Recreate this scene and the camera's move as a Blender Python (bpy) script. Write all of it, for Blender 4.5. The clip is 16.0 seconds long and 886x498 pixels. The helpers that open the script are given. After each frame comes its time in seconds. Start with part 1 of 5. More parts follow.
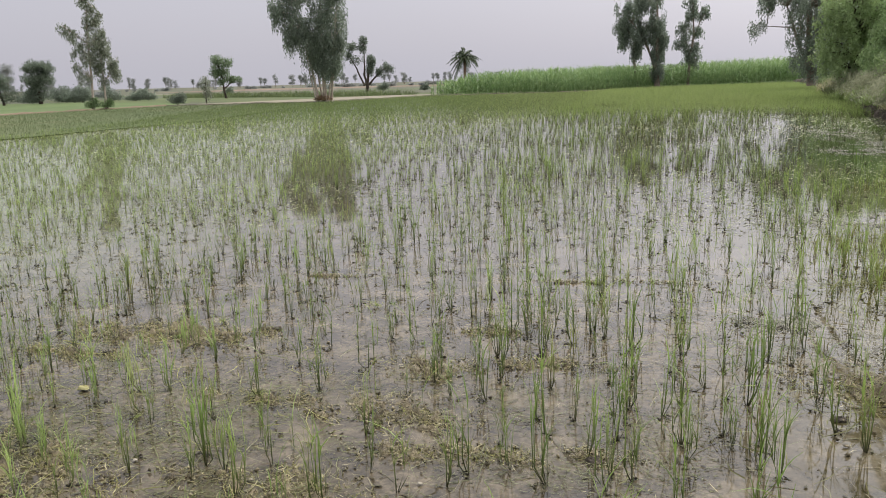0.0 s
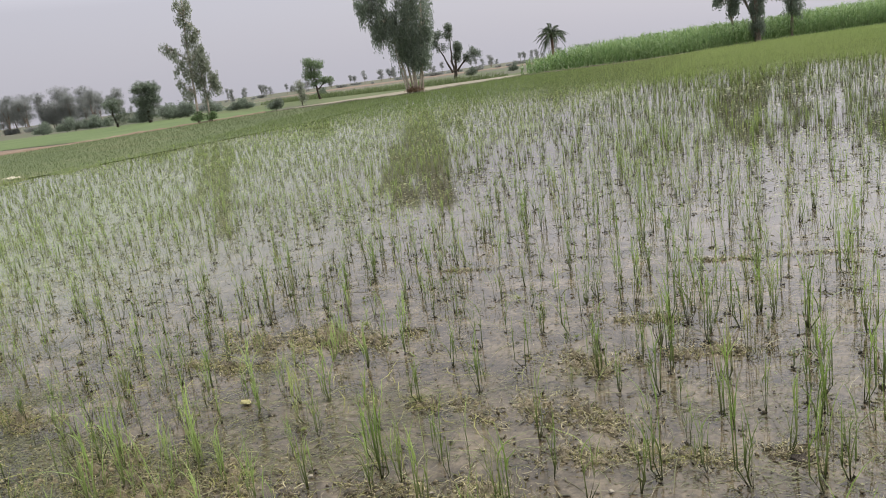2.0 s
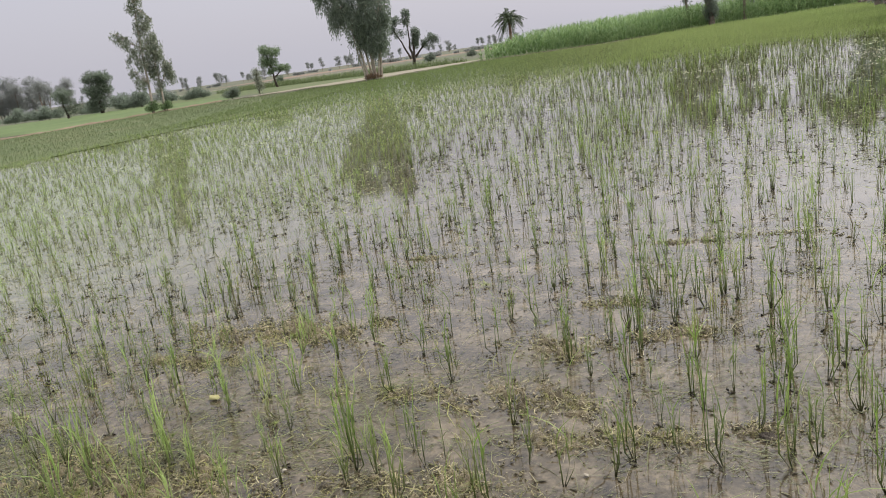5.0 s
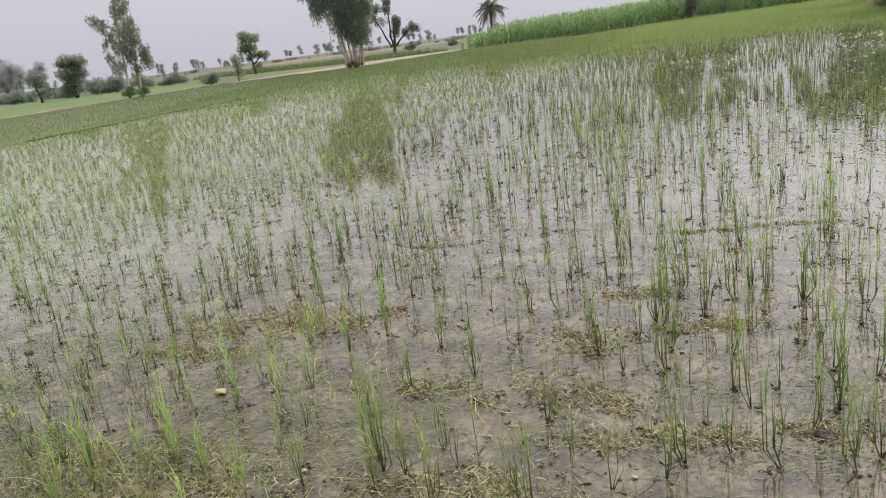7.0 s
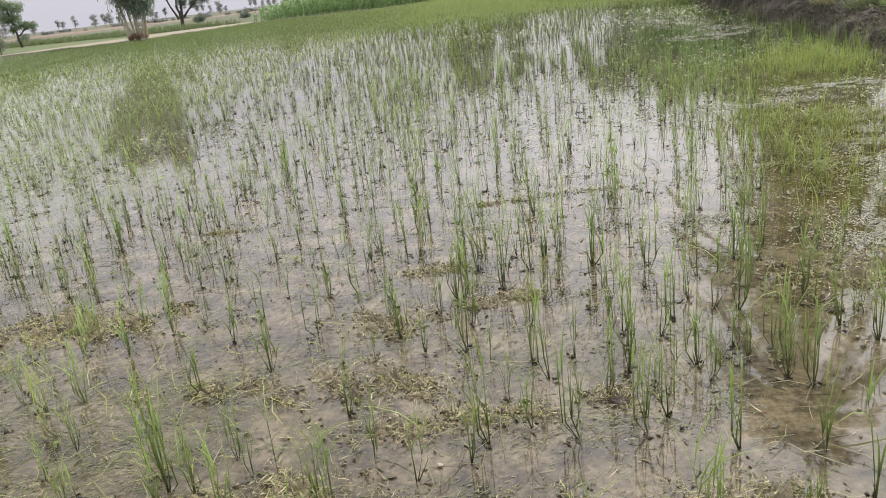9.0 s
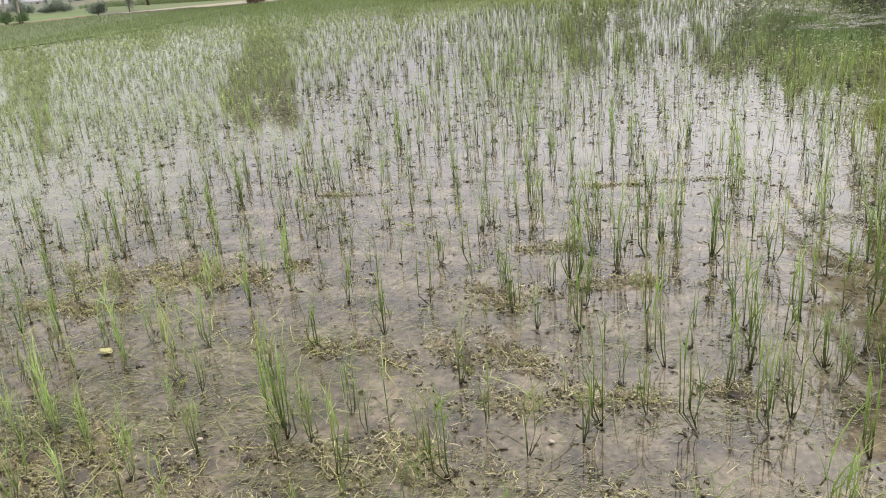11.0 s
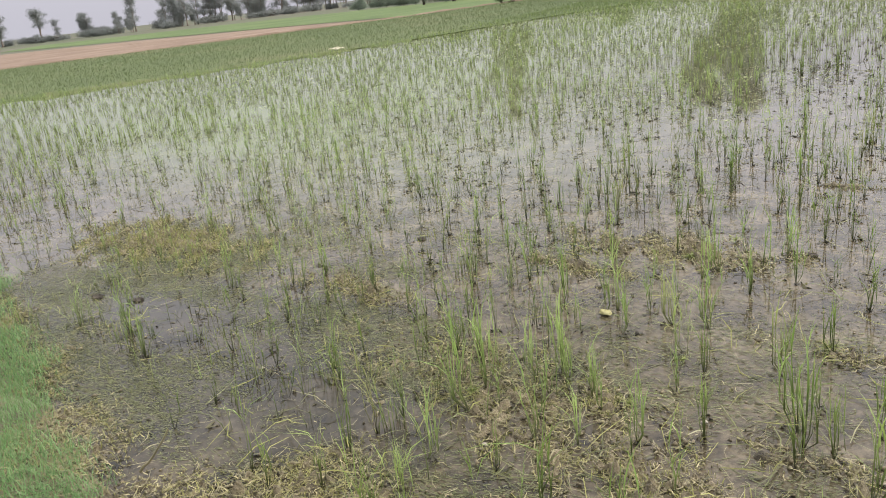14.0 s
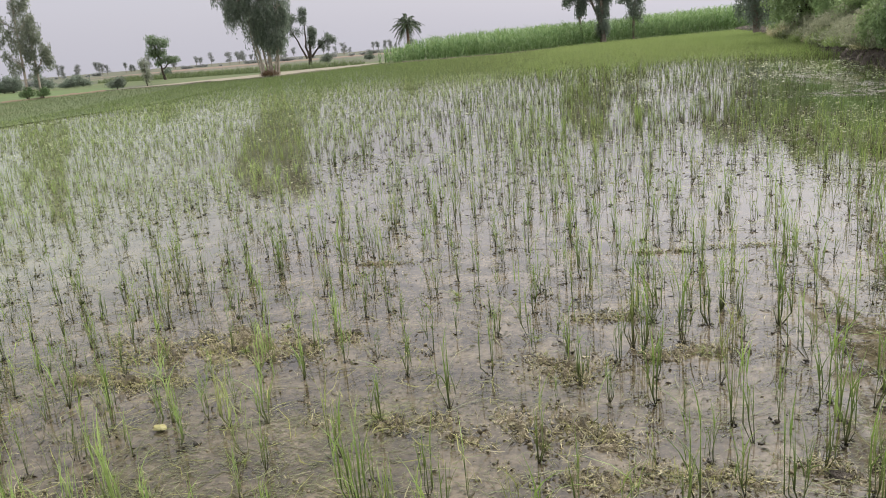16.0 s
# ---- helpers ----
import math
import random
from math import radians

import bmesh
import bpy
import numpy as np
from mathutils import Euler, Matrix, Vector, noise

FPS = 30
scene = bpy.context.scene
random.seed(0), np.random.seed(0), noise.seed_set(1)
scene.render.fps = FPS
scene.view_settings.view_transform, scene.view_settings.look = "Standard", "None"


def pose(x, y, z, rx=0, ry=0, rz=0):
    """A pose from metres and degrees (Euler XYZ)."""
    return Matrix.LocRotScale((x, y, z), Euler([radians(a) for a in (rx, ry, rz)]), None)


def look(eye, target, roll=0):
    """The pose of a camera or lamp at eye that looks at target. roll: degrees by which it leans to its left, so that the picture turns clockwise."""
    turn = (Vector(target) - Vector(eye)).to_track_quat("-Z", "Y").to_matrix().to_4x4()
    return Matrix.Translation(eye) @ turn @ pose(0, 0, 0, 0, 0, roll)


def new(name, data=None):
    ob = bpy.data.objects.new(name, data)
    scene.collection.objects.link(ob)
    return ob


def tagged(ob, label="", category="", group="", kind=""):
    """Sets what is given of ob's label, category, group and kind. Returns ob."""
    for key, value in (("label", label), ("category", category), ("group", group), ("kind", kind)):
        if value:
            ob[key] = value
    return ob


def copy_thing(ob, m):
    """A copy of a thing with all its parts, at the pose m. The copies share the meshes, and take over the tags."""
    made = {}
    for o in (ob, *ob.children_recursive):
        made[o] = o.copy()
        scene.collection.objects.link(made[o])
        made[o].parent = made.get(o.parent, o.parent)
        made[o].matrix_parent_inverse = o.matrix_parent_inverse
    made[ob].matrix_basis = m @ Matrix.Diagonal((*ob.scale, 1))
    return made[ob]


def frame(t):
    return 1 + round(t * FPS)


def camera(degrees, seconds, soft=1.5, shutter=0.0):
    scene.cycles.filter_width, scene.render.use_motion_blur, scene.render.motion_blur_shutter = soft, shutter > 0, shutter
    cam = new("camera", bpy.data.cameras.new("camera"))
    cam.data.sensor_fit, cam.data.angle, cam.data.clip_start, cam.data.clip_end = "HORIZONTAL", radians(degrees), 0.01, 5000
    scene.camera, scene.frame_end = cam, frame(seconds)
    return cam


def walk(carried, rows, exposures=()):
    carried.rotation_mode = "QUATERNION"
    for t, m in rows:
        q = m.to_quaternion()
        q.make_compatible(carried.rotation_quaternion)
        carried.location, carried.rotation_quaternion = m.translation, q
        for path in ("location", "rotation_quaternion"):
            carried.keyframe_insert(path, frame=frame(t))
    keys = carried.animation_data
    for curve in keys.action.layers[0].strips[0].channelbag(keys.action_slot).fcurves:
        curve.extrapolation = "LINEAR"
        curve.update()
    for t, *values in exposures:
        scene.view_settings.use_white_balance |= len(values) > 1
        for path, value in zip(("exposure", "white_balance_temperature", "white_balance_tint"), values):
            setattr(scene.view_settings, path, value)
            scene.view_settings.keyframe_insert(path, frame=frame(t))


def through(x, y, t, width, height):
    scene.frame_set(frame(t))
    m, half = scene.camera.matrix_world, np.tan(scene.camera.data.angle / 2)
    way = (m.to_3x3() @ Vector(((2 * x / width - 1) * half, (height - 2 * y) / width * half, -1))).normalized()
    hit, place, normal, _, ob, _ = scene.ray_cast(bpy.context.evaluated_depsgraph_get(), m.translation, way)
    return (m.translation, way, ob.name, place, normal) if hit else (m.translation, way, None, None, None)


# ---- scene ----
cam = camera(59.5, 16.0, soft=1.0)
PATH = [
    (0, (0.474, 0.483, 1.496), (-0.013, 2.376, 1.071), -1.5),
    (0.5, (0.44, 0.45, 1.501), (-0.14, 2.321, 1.096), -1.7),
    (1, (0.357, 0.464, 1.498), (-0.39, 2.275, 1.093), -2.5),
    (1.5, (0.228, 0.554, 1.495), (-0.577, 2.337, 1.076), -5.7),
    (2, (0.185, 0.579, 1.526), (-0.547, 2.386, 1.081), -7.6),
    (2.5, (0.137, 0.587, 1.523), (-0.349, 2.474, 1.072), -5.9),
    (3, (0.097, 0.565, 1.547), (-0.035, 2.511, 1.105), -4.7),
    (3.5, (0.08, 0.57, 1.545), (0.147, 2.523, 1.118), -5.1),
    (4, (0.094, 0.576, 1.554), (0.076, 2.531, 1.132), -5.5),
    (4.5, (0.131, 0.596, 1.532), (-0.207, 2.511, 1.066), -6.7),
    (5, (0.149, 0.588, 1.535), (-0.493, 2.417, 1.044), -8.2),
    (5.2, (0.139, 0.59, 1.531), (-0.566, 2.397, 1.042), -8.3),
    (7.3, (-0.127, 0.782, 1.48), (-0.662, 2.633, 0.942), -7.2),
    (7.5, (-0.11, 0.832, 1.47), (-0.59, 2.693, 0.918), -7.5),
    (8, (-0.075, 0.879, 1.461), (-0.311, 2.776, 0.874), -7.4),
    (8.2, (-0.073, 0.904, 1.467), (-0.182, 2.808, 0.867), -6.6),
    (10.3, (-0.122, 0.908, 1.463), (-0.306, 2.774, 0.766), -4.8),
    (10.5, (-0.134, 0.909, 1.46), (-0.384, 2.77, 0.773), -4.9),
    (11, (-0.197, 0.89, 1.467), (-0.548, 2.739, 0.79), -4.4),
    (11.5, (-0.289, 0.865, 1.469), (-0.73, 2.697, 0.798), -3.7),
    (12, (-0.427, 0.834, 1.465), (-1.017, 2.643, 0.849), -1.5),
    (12.5, (-0.493, 0.786, 1.479), (-1.303, 2.529, 0.926), 0.9),
    (13, (-0.538, 0.727, 1.486), (-1.62, 2.32, 0.945), 1.3),
    (13.5, (-0.544, 0.737, 1.475), (-1.781, 2.199, 0.9), -1.8),
    (14, (-0.526, 0.806, 1.473), (-1.835, 2.18, 0.843), -6.6),
    (14.5, (-0.516, 0.897, 1.465), (-1.838, 2.256, 0.828), -8.4),
    (15, (-0.487, 0.941, 1.457), (-1.634, 2.481, 0.899), -7.2),
    (15.5, (-0.48, 0.934, 1.478), (-1.238, 2.713, 0.971), -5.7),
    (16, (-0.451, 0.934, 1.469), (-0.819, 2.832, 0.959), -4.8),
]
walk(cam, [(t, look(eye, target, roll)) for t, eye, target, roll in PATH], exposures=[(0, 0.35), (3.5, 0.34), (5, 0.39), (7.5, 0.51), (10.5, 0.71), (12.0, 0.65), (13.0, 0.45), (14.0, 0.57), (14.5, 0.69), (15.0, 0.63), (15.5, 0.50), (16, 0.47)])

# ---- world, sun and exposure ----
rng = np.random.default_rng(11)
world = bpy.data.worlds.new("hazy_sky")
scene.world = world
world.use_nodes = True
wt = world.node_tree
wt.nodes.clear()
SUN_EL, SUN_AZ = 50.0, 36.0
w_out = wt.nodes.new("ShaderNodeOutputWorld")
sky = wt.nodes.new("ShaderNodeTexSky")
sky.sky_type, sky.sun_disc, sky.dust_density, sky.air_density = "NISHITA", False, 6.0, 1.0
sky.sun_elevation, sky.sun_rotation = radians(SUN_EL), radians(SUN_AZ)
bg_sky = wt.nodes.new("ShaderNodeBackground")
bg_sky.inputs["Strength"].default_value = 0.02
bg_haze = wt.nodes.new("ShaderNodeBackground")
bg_haze.inputs["Strength"].default_value = 1.0
w_co = wt.nodes.new("ShaderNodeTexCoord")
w_sep = wt.nodes.new("ShaderNodeSeparateXYZ")
w_ramp = wt.nodes.new("ShaderNodeValToRGB")
w_ramp.color_ramp.elements[0].position = 0.0
w_ramp.color_ramp.elements[0].color = (0.385, 0.378, 0.428, 1)
w_ramp.color_ramp.elements[1].position = 1.0
w_ramp.color_ramp.elements[1].color = (1.0, 0.98, 0.98, 1)
w_hor = w_ramp.color_ramp.elements.new(0.12)
w_hor.color = (0.40, 0.392, 0.442, 1)
w_low = w_ramp.color_ramp.elements.new(0.22)
w_low.color = (0.71, 0.70, 0.76, 1)
w_mid = w_ramp.color_ramp.elements.new(0.42)
w_mid.color = (0.79, 0.78, 0.835, 1)
w_add = wt.nodes.new("ShaderNodeAddShader")
wt.links.new(w_co.outputs["Generated"], w_sep.inputs[0])
wt.links.new(w_sep.outputs["Z"], w_ramp.inputs[0])
w_dot = wt.nodes.new("ShaderNodeVectorMath")
w_dot.operation = "DOT_PRODUCT"
w_dot.inputs[1].default_value = (math.sin(radians(SUN_AZ)) * math.cos(radians(SUN_EL)), math.cos(radians(SUN_AZ)) * math.cos(radians(SUN_EL)), math.sin(radians(SUN_EL)))
w_glow = wt.nodes.new("ShaderNodeValToRGB")
w_glow.color_ramp.interpolation = "B_SPLINE"
for _p, _v in ((0.45, 0.03), (0.66, 0.10), (0.85, 0.40), (1.0, 1.0)):
    _e = w_glow.color_ramp.elements.new(_p)
    _e.color = (_v, _v, _v, 1)
w_gain = wt.nodes.new("ShaderNodeMath")
w_gain.operation = "MULTIPLY_ADD"
w_gain.inputs[1].default_value, w_gain.inputs[2].default_value = 2.3, 0.98
wt.links.new(w_co.outputs["Generated"], w_dot.inputs[0])
wt.links.new(w_dot.outputs["Value"], w_glow.inputs[0])
wt.links.new(w_glow.outputs[0], w_gain.inputs[0])
wt.links.new(w_gain.outputs[0], bg_haze.inputs["Strength"])
wt.links.new(w_ramp.outputs[0], bg_haze.inputs["Color"])
wt.links.new(sky.outputs[0], bg_sky.inputs["Color"])
wt.links.new(bg_sky.outputs[0], w_add.inputs[0])
wt.links.new(bg_haze.outputs[0], w_add.inputs[1])
wt.links.new(w_add.outputs[0], w_out.inputs["Surface"])
sun_data = bpy.data.lights.new("sun", "SUN")
sun_data.energy, sun_data.angle, sun_data.color = 1.5, radians(14), (1.0, 0.95, 0.87)
sun = new("sun", sun_data)
_d = Vector((math.sin(radians(SUN_AZ)) * math.cos(radians(SUN_EL)), math.cos(radians(SUN_AZ)) * math.cos(radians(SUN_EL)), math.sin(radians(SUN_EL))))
sun.matrix_world = look(_d * 100, (0, 0, 0))


# ---- materials ----
def nodes_of(name):
    m = bpy.data.materials.new(name)
    m.use_nodes = True
    nt = m.node_tree
    nt.nodes.clear()
    return m, nt, nt.nodes, nt.links


def ramp_node(nt, stops):
    r = nt.nodes.new("ShaderNodeValToRGB")
    el = r.color_ramp.elements
    while len(el) < len(stops):
        el.new(0.5)
    for e, (p, c) in zip(el, stops):
        e.position, e.color = p, (*c, 1)
    return r


def noise_node(nt, co, scale, detail=4.0, rough=0.55):
    n = nt.nodes.new("ShaderNodeTexNoise")
    n.inputs["Scale"].default_value, n.inputs["Detail"].default_value, n.inputs["Roughness"].default_value = scale, detail, rough
    nt.links.new(co, n.inputs["Vector"])
    return n


def mix_color(nt, fac, a, b, mode="MIX"):
    m = nt.nodes.new("ShaderNodeMix")
    m.data_type, m.blend_type = "RGBA", mode
    for sock, v in ((m.inputs[0], fac), (m.inputs[6], a), (m.inputs[7], b)):
        if isinstance(v, (int, float)):
            sock.default_value = v
        elif isinstance(v, tuple):
            sock.default_value = (*v, 1)
        else:
            nt.links.new(v, sock)
    return m.outputs[2]


def math_node(nt, op, a, b=0.0, clamp=False):
    m = nt.nodes.new("ShaderNodeMath")
    m.operation, m.use_clamp = op, clamp
    for sock, v in ((m.inputs[0], a), (m.inputs[1], b)):
        if isinstance(v, (int, float)):
            sock.default_value = v
        else:
            nt.links.new(v, sock)
    return m.outputs[0]


def map_range(nt, v, a, b, c=0.0, d=1.0):
    m = nt.nodes.new("ShaderNodeMapRange")
    nt.links.new(v, m.inputs[0])
    for i, x in enumerate((a, b, c, d)):
        m.inputs[i + 1].default_value = x
    return m.outputs[0]


def leaf_material(name, dark, mid, light, through=0.3, rough=0.5, base=None, base_top=0.12, dry=None):
    """Foliage: colour by island, some light through the blade; base: another colour near the foot of the stem."""
    m, nt, N, L = nodes_of(name)
    geo = N.new("ShaderNodeNewGeometry")
    tc = N.new("ShaderNodeTexCoord")
    info = N.new("ShaderNodeObjectInfo")
    r = ramp_node(nt, [(0.0, dark), (0.5, mid), (0.9, light)] + ([(1.0, dry)] if dry else []))
    fac = math_node(nt, "FRACT", math_node(nt, "ADD", geo.outputs["Random Per Island"], info.outputs["Random"]))
    L.new(fac, r.inputs[0])
    n = noise_node(nt, tc.outputs["Object"], 0.9, 3)
    col = mix_color(nt, 0.45, r.outputs[0], mix_color(nt, n.outputs["Fac"], dark, light))
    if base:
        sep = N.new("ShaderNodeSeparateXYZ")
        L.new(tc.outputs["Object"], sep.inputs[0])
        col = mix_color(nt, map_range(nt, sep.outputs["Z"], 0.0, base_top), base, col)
    bs = N.new("ShaderNodeBsdfPrincipled")
    bs.inputs["Roughness"].default_value = rough
    bs.inputs["Specular IOR Level"].default_value = 0.35
    L.new(col, bs.inputs["Base Color"])
    tr = N.new("ShaderNodeBsdfTranslucent")
    L.new(col, tr.inputs["Color"])
    mx = N.new("ShaderNodeMixShader")
    mx.inputs[0].default_value = through
    L.new(bs.outputs[0], mx.inputs[1])
    L.new(tr.outputs[0], mx.inputs[2])
    out = N.new("ShaderNodeOutputMaterial")
    L.new(mx.outputs[0], out.inputs[0])
    return m


def ground_material(name, stops, scale, fine=12.0, bump=0.3, rough=0.95, dist=0.02, spec=0.2):
    """Soil and turf: two scales of noise through a ramp, fine relief."""
    m, nt, N, L = nodes_of(name)
    tc = N.new("ShaderNodeTexCoord")
    a = noise_node(nt, tc.outputs["Object"], scale, 5, 0.6)
    b = noise_node(nt, tc.outputs["Object"], fine, 6, 0.7)
    f = math_node(nt, "ADD", math_node(nt, "MULTIPLY", a.outputs["Fac"], 0.6), math_node(nt, "MULTIPLY", b.outputs["Fac"], 0.4))
    r = ramp_node(nt, stops)
    L.new(map_range(nt, f, 0.3, 0.7), r.inputs[0])
    bs = N.new("ShaderNodeBsdfPrincipled")
    bs.inputs["Roughness"].default_value = rough
    bs.inputs["Specular IOR Level"].default_value = spec
    L.new(r.outputs[0], bs.inputs["Base Color"])
    bp = N.new("ShaderNodeBump")
    bp.inputs["Strength"].default_value, bp.inputs["Distance"].default_value = bump, dist
    L.new(b.outputs["Fac"], bp.inputs["Height"])
    L.new(bp.outputs[0], bs.inputs["Normal"])
    out = N.new("ShaderNodeOutputMaterial")
    L.new(bs.outputs[0], out.inputs[0])
    return m


def water_material():
    """Shallow turbid paddy water over mud: mud and algae show through a glossy surface with faint ripples."""
    m, nt, N, L = nodes_of("paddy_water")
    tc = N.new("ShaderNodeTexCoord")
    co = tc.outputs["Object"]
    n1 = noise_node(nt, co, 0.55, 4)
    n2 = noise_node(nt, co, 4.0, 6, 0.7)
    n3 = noise_node(nt, co, 30.0, 5, 0.75)
    mud = ramp_node(nt, [(0.38, (0.014, 0.012, 0.008)), (0.5, (0.067, 0.054, 0.034)), (0.61, (0.147, 0.119, 0.078))])
    L.new(math_node(nt, "ADD", math_node(nt, "MULTIPLY", n2.outputs["Fac"], 0.55), math_node(nt, "MULTIPLY", n3.outputs["Fac"], 0.45)), mud.inputs[0])
    sep = N.new("ShaderNodeSeparateXYZ")
    L.new(co, sep.inputs[0])
    # open water is paled further out, in place of a brighter sky reflection
    sky_pale = math_node(nt, "MULTIPLY", map_range(nt, sep.outputs["Y"], 6.0, 17.0, 0.0, 0.85), map_range(nt, n1.outputs["Fac"], 0.3, 0.6, 0.7, 1.0))
    mudcol = mix_color(nt, sky_pale, mud.outputs[0], mix_color(nt, n2.outputs["Fac"], (0.070, 0.066, 0.046), (0.125, 0.118, 0.086)))
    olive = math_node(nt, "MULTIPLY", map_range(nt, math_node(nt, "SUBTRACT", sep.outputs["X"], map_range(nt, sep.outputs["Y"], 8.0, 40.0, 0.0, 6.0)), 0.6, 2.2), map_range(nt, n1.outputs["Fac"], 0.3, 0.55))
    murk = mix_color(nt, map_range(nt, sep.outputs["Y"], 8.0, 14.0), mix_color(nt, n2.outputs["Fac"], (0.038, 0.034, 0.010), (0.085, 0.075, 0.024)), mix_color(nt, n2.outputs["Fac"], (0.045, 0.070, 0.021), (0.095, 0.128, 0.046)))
    col = mix_color(nt, olive, mudcol, murk)
    # a thin film of green algae towards the further plot
    film = math_node(nt, "MULTIPLY", map_range(nt, math_node(nt, "ADD", sep.outputs["X"], math_node(nt, "MULTIPLY", sep.outputs["Y"], 0.12)), -2.0, -8.5, 0.0, 0.8), map_range(nt, math_node(nt, "ADD", math_node(nt, "MULTIPLY", n1.outputs["Fac"], 0.6), math_node(nt, "MULTIPLY", n2.outputs["Fac"], 0.4)), 0.34, 0.56, 0.6, 1.0))
    film = math_node(nt, "MULTIPLY", film, map_range(nt, sep.outputs["Y"], 3.6, 6.0))
    col = mix_color(nt, film, col, mix_color(nt, n3.outputs["Fac"], (0.13, 0.165, 0.07), (0.25, 0.295, 0.145)))
    # a deeper hollow by the near bund
    px = math_node(nt, "MULTIPLY", math_node(nt, "ADD", sep.outputs["X"], 3.7), 0.62)
    py = math_node(nt, "MULTIPLY", math_node(nt, "ADD", sep.outputs["Y"], -2.4), 1.35)
    rr = math_node(nt, "ADD", math_node(nt, "MULTIPLY", px, px), math_node(nt, "MULTIPLY", py, py))
    rr = math_node(nt, "ADD", rr, math_node(nt, "MULTIPLY", math_node(nt, "SUBTRACT", n2.outputs["Fac"], 0.5), 1.6))
    col = mix_color(nt, map_range(nt, rr, 0.4, 1.6, 0.6, 0.0), col, (0.022, 0.022, 0.018))
    bs = N.new("ShaderNodeBsdfPrincipled")
    L.new(col, bs.inputs["Base Color"])
    bs.inputs["IOR"].default_value = 1.333
    L.new(map_range(nt, film, 0.0, 0.8, 0.5, 0.24), bs.inputs["Specular IOR Level"])
    bs.inputs["Roughness"].default_value = 0.03
    r1 = noise_node(nt, co, 7.0, 3, 0.5)
    r2 = noise_node(nt, co, 30.0, 2, 0.5)
    bp = N.new("ShaderNodeBump")
    bp.inputs["Strength"].default_value, bp.inputs["Distance"].default_value = 0.07, 0.004
    L.new(math_node(nt, "ADD", r1.outputs["Fac"], math_node(nt, "MULTIPLY", r2.outputs["Fac"], 0.2)), bp.inputs["Height"])
    L.new(bp.outputs[0], bs.inputs["Normal"])
    out = N.new("ShaderNodeOutputMaterial")
    L.new(bs.outputs[0], out.inputs[0])
    return m


def bark_material(name, a, b):
    return ground_material(name, [(0.2, a), (0.8, b)], 2.5, 14.0, 0.6, 0.9, 0.03)


M_WATER = water_material()
# the dark foot is part mud, part backlight put into the colour
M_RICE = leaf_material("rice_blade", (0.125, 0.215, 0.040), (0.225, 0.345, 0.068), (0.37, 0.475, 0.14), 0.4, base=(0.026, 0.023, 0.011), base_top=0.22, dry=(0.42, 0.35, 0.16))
# lit copy of rice_blade: paler, with less of the dark foot
M_RICE_LIT = leaf_material("rice_blade_lit", (0.18, 0.28, 0.070), (0.29, 0.41, 0.115), (0.45, 0.56, 0.205), 0.5, base=(0.070, 0.07, 0.03), base_top=0.14, dry=(0.44, 0.38, 0.19))
M_DENSE = leaf_material("dense_crop", (0.078, 0.112, 0.042), (0.108, 0.146, 0.056), (0.15, 0.18, 0.08), 0.25)
M_GRASS = leaf_material("bund_grass", (0.06, 0.14, 0.035), (0.15, 0.285, 0.095), (0.29, 0.43, 0.195), 0.4)
M_FIELDCROP = leaf_material("field_crop_blade", (0.075, 0.16, 0.035), (0.12, 0.225, 0.052), (0.185, 0.295, 0.085), 0.3)
M_BANKGRASS = leaf_material("bank_grass", (0.08, 0.15, 0.03), (0.15, 0.22, 0.05), (0.27, 0.30, 0.10), 0.3, dry=(0.42, 0.33, 0.16))
M_DRYGRASS = leaf_material("dry_grass", (0.22, 0.17, 0.09), (0.36, 0.29, 0.17), (0.5, 0.42, 0.28), 0.25)
M_ROUGH = leaf_material("rough_grass", (0.085, 0.12, 0.05), (0.13, 0.17, 0.07), (0.19, 0.23, 0.10), 0.35)
M_CORN = leaf_material("corn_leaf", (0.07, 0.145, 0.048), (0.165, 0.28, 0.09), (0.36, 0.47, 0.21), 0.45)
M_EUC = leaf_material("gum_leaf", (0.12, 0.15, 0.115), (0.185, 0.225, 0.17), (0.27, 0.315, 0.24), 0.58)
M_THICKET = leaf_material("thicket_leaf", (0.12, 0.18, 0.08), (0.20, 0.29, 0.12), (0.32, 0.43, 0.19), 0.5)
M_GUM = leaf_material("pale_gum_leaf", (0.155, 0.18, 0.13), (0.23, 0.255, 0.185), (0.33, 0.355, 0.27), 0.58)
# paler than dark_leaf so that field trees carry the distance haze
M_FIELDLEAF = leaf_material("field_tree_leaf", (0.11, 0.135, 0.105), (0.155, 0.19, 0.14), (0.21, 0.25, 0.18), 0.58)
M_LIGHTLEAF = leaf_material("light_shrub_leaf", (0.15, 0.21, 0.09), (0.24, 0.33, 0.14), (0.36, 0.46, 0.21), 0.45)
M_SMALLTREE = leaf_material("small_tree_leaf", (0.12, 0.17, 0.10), (0.175, 0.235, 0.13), (0.24, 0.305, 0.175), 0.58)
M_UNDER = leaf_material("under_leaf", (0.065, 0.11, 0.045), (0.125, 0.195, 0.08), (0.21, 0.30, 0.125), 0.4)
M_DARKLEAF = leaf_material("dark_leaf", (0.05, 0.08, 0.045), (0.095, 0.14, 0.075), (0.16, 0.21, 0.115), 0.35)
M_PALMLEAF = leaf_material("palm_leaf", (0.04, 0.065, 0.03), (0.07, 0.10, 0.05), (0.12, 0.15, 0.08), 0.15)
M_RUST = leaf_material("rusty_leaf", (0.09, 0.05, 0.03), (0.17, 0.10, 0.06), (0.28, 0.19, 0.11), 0.2)
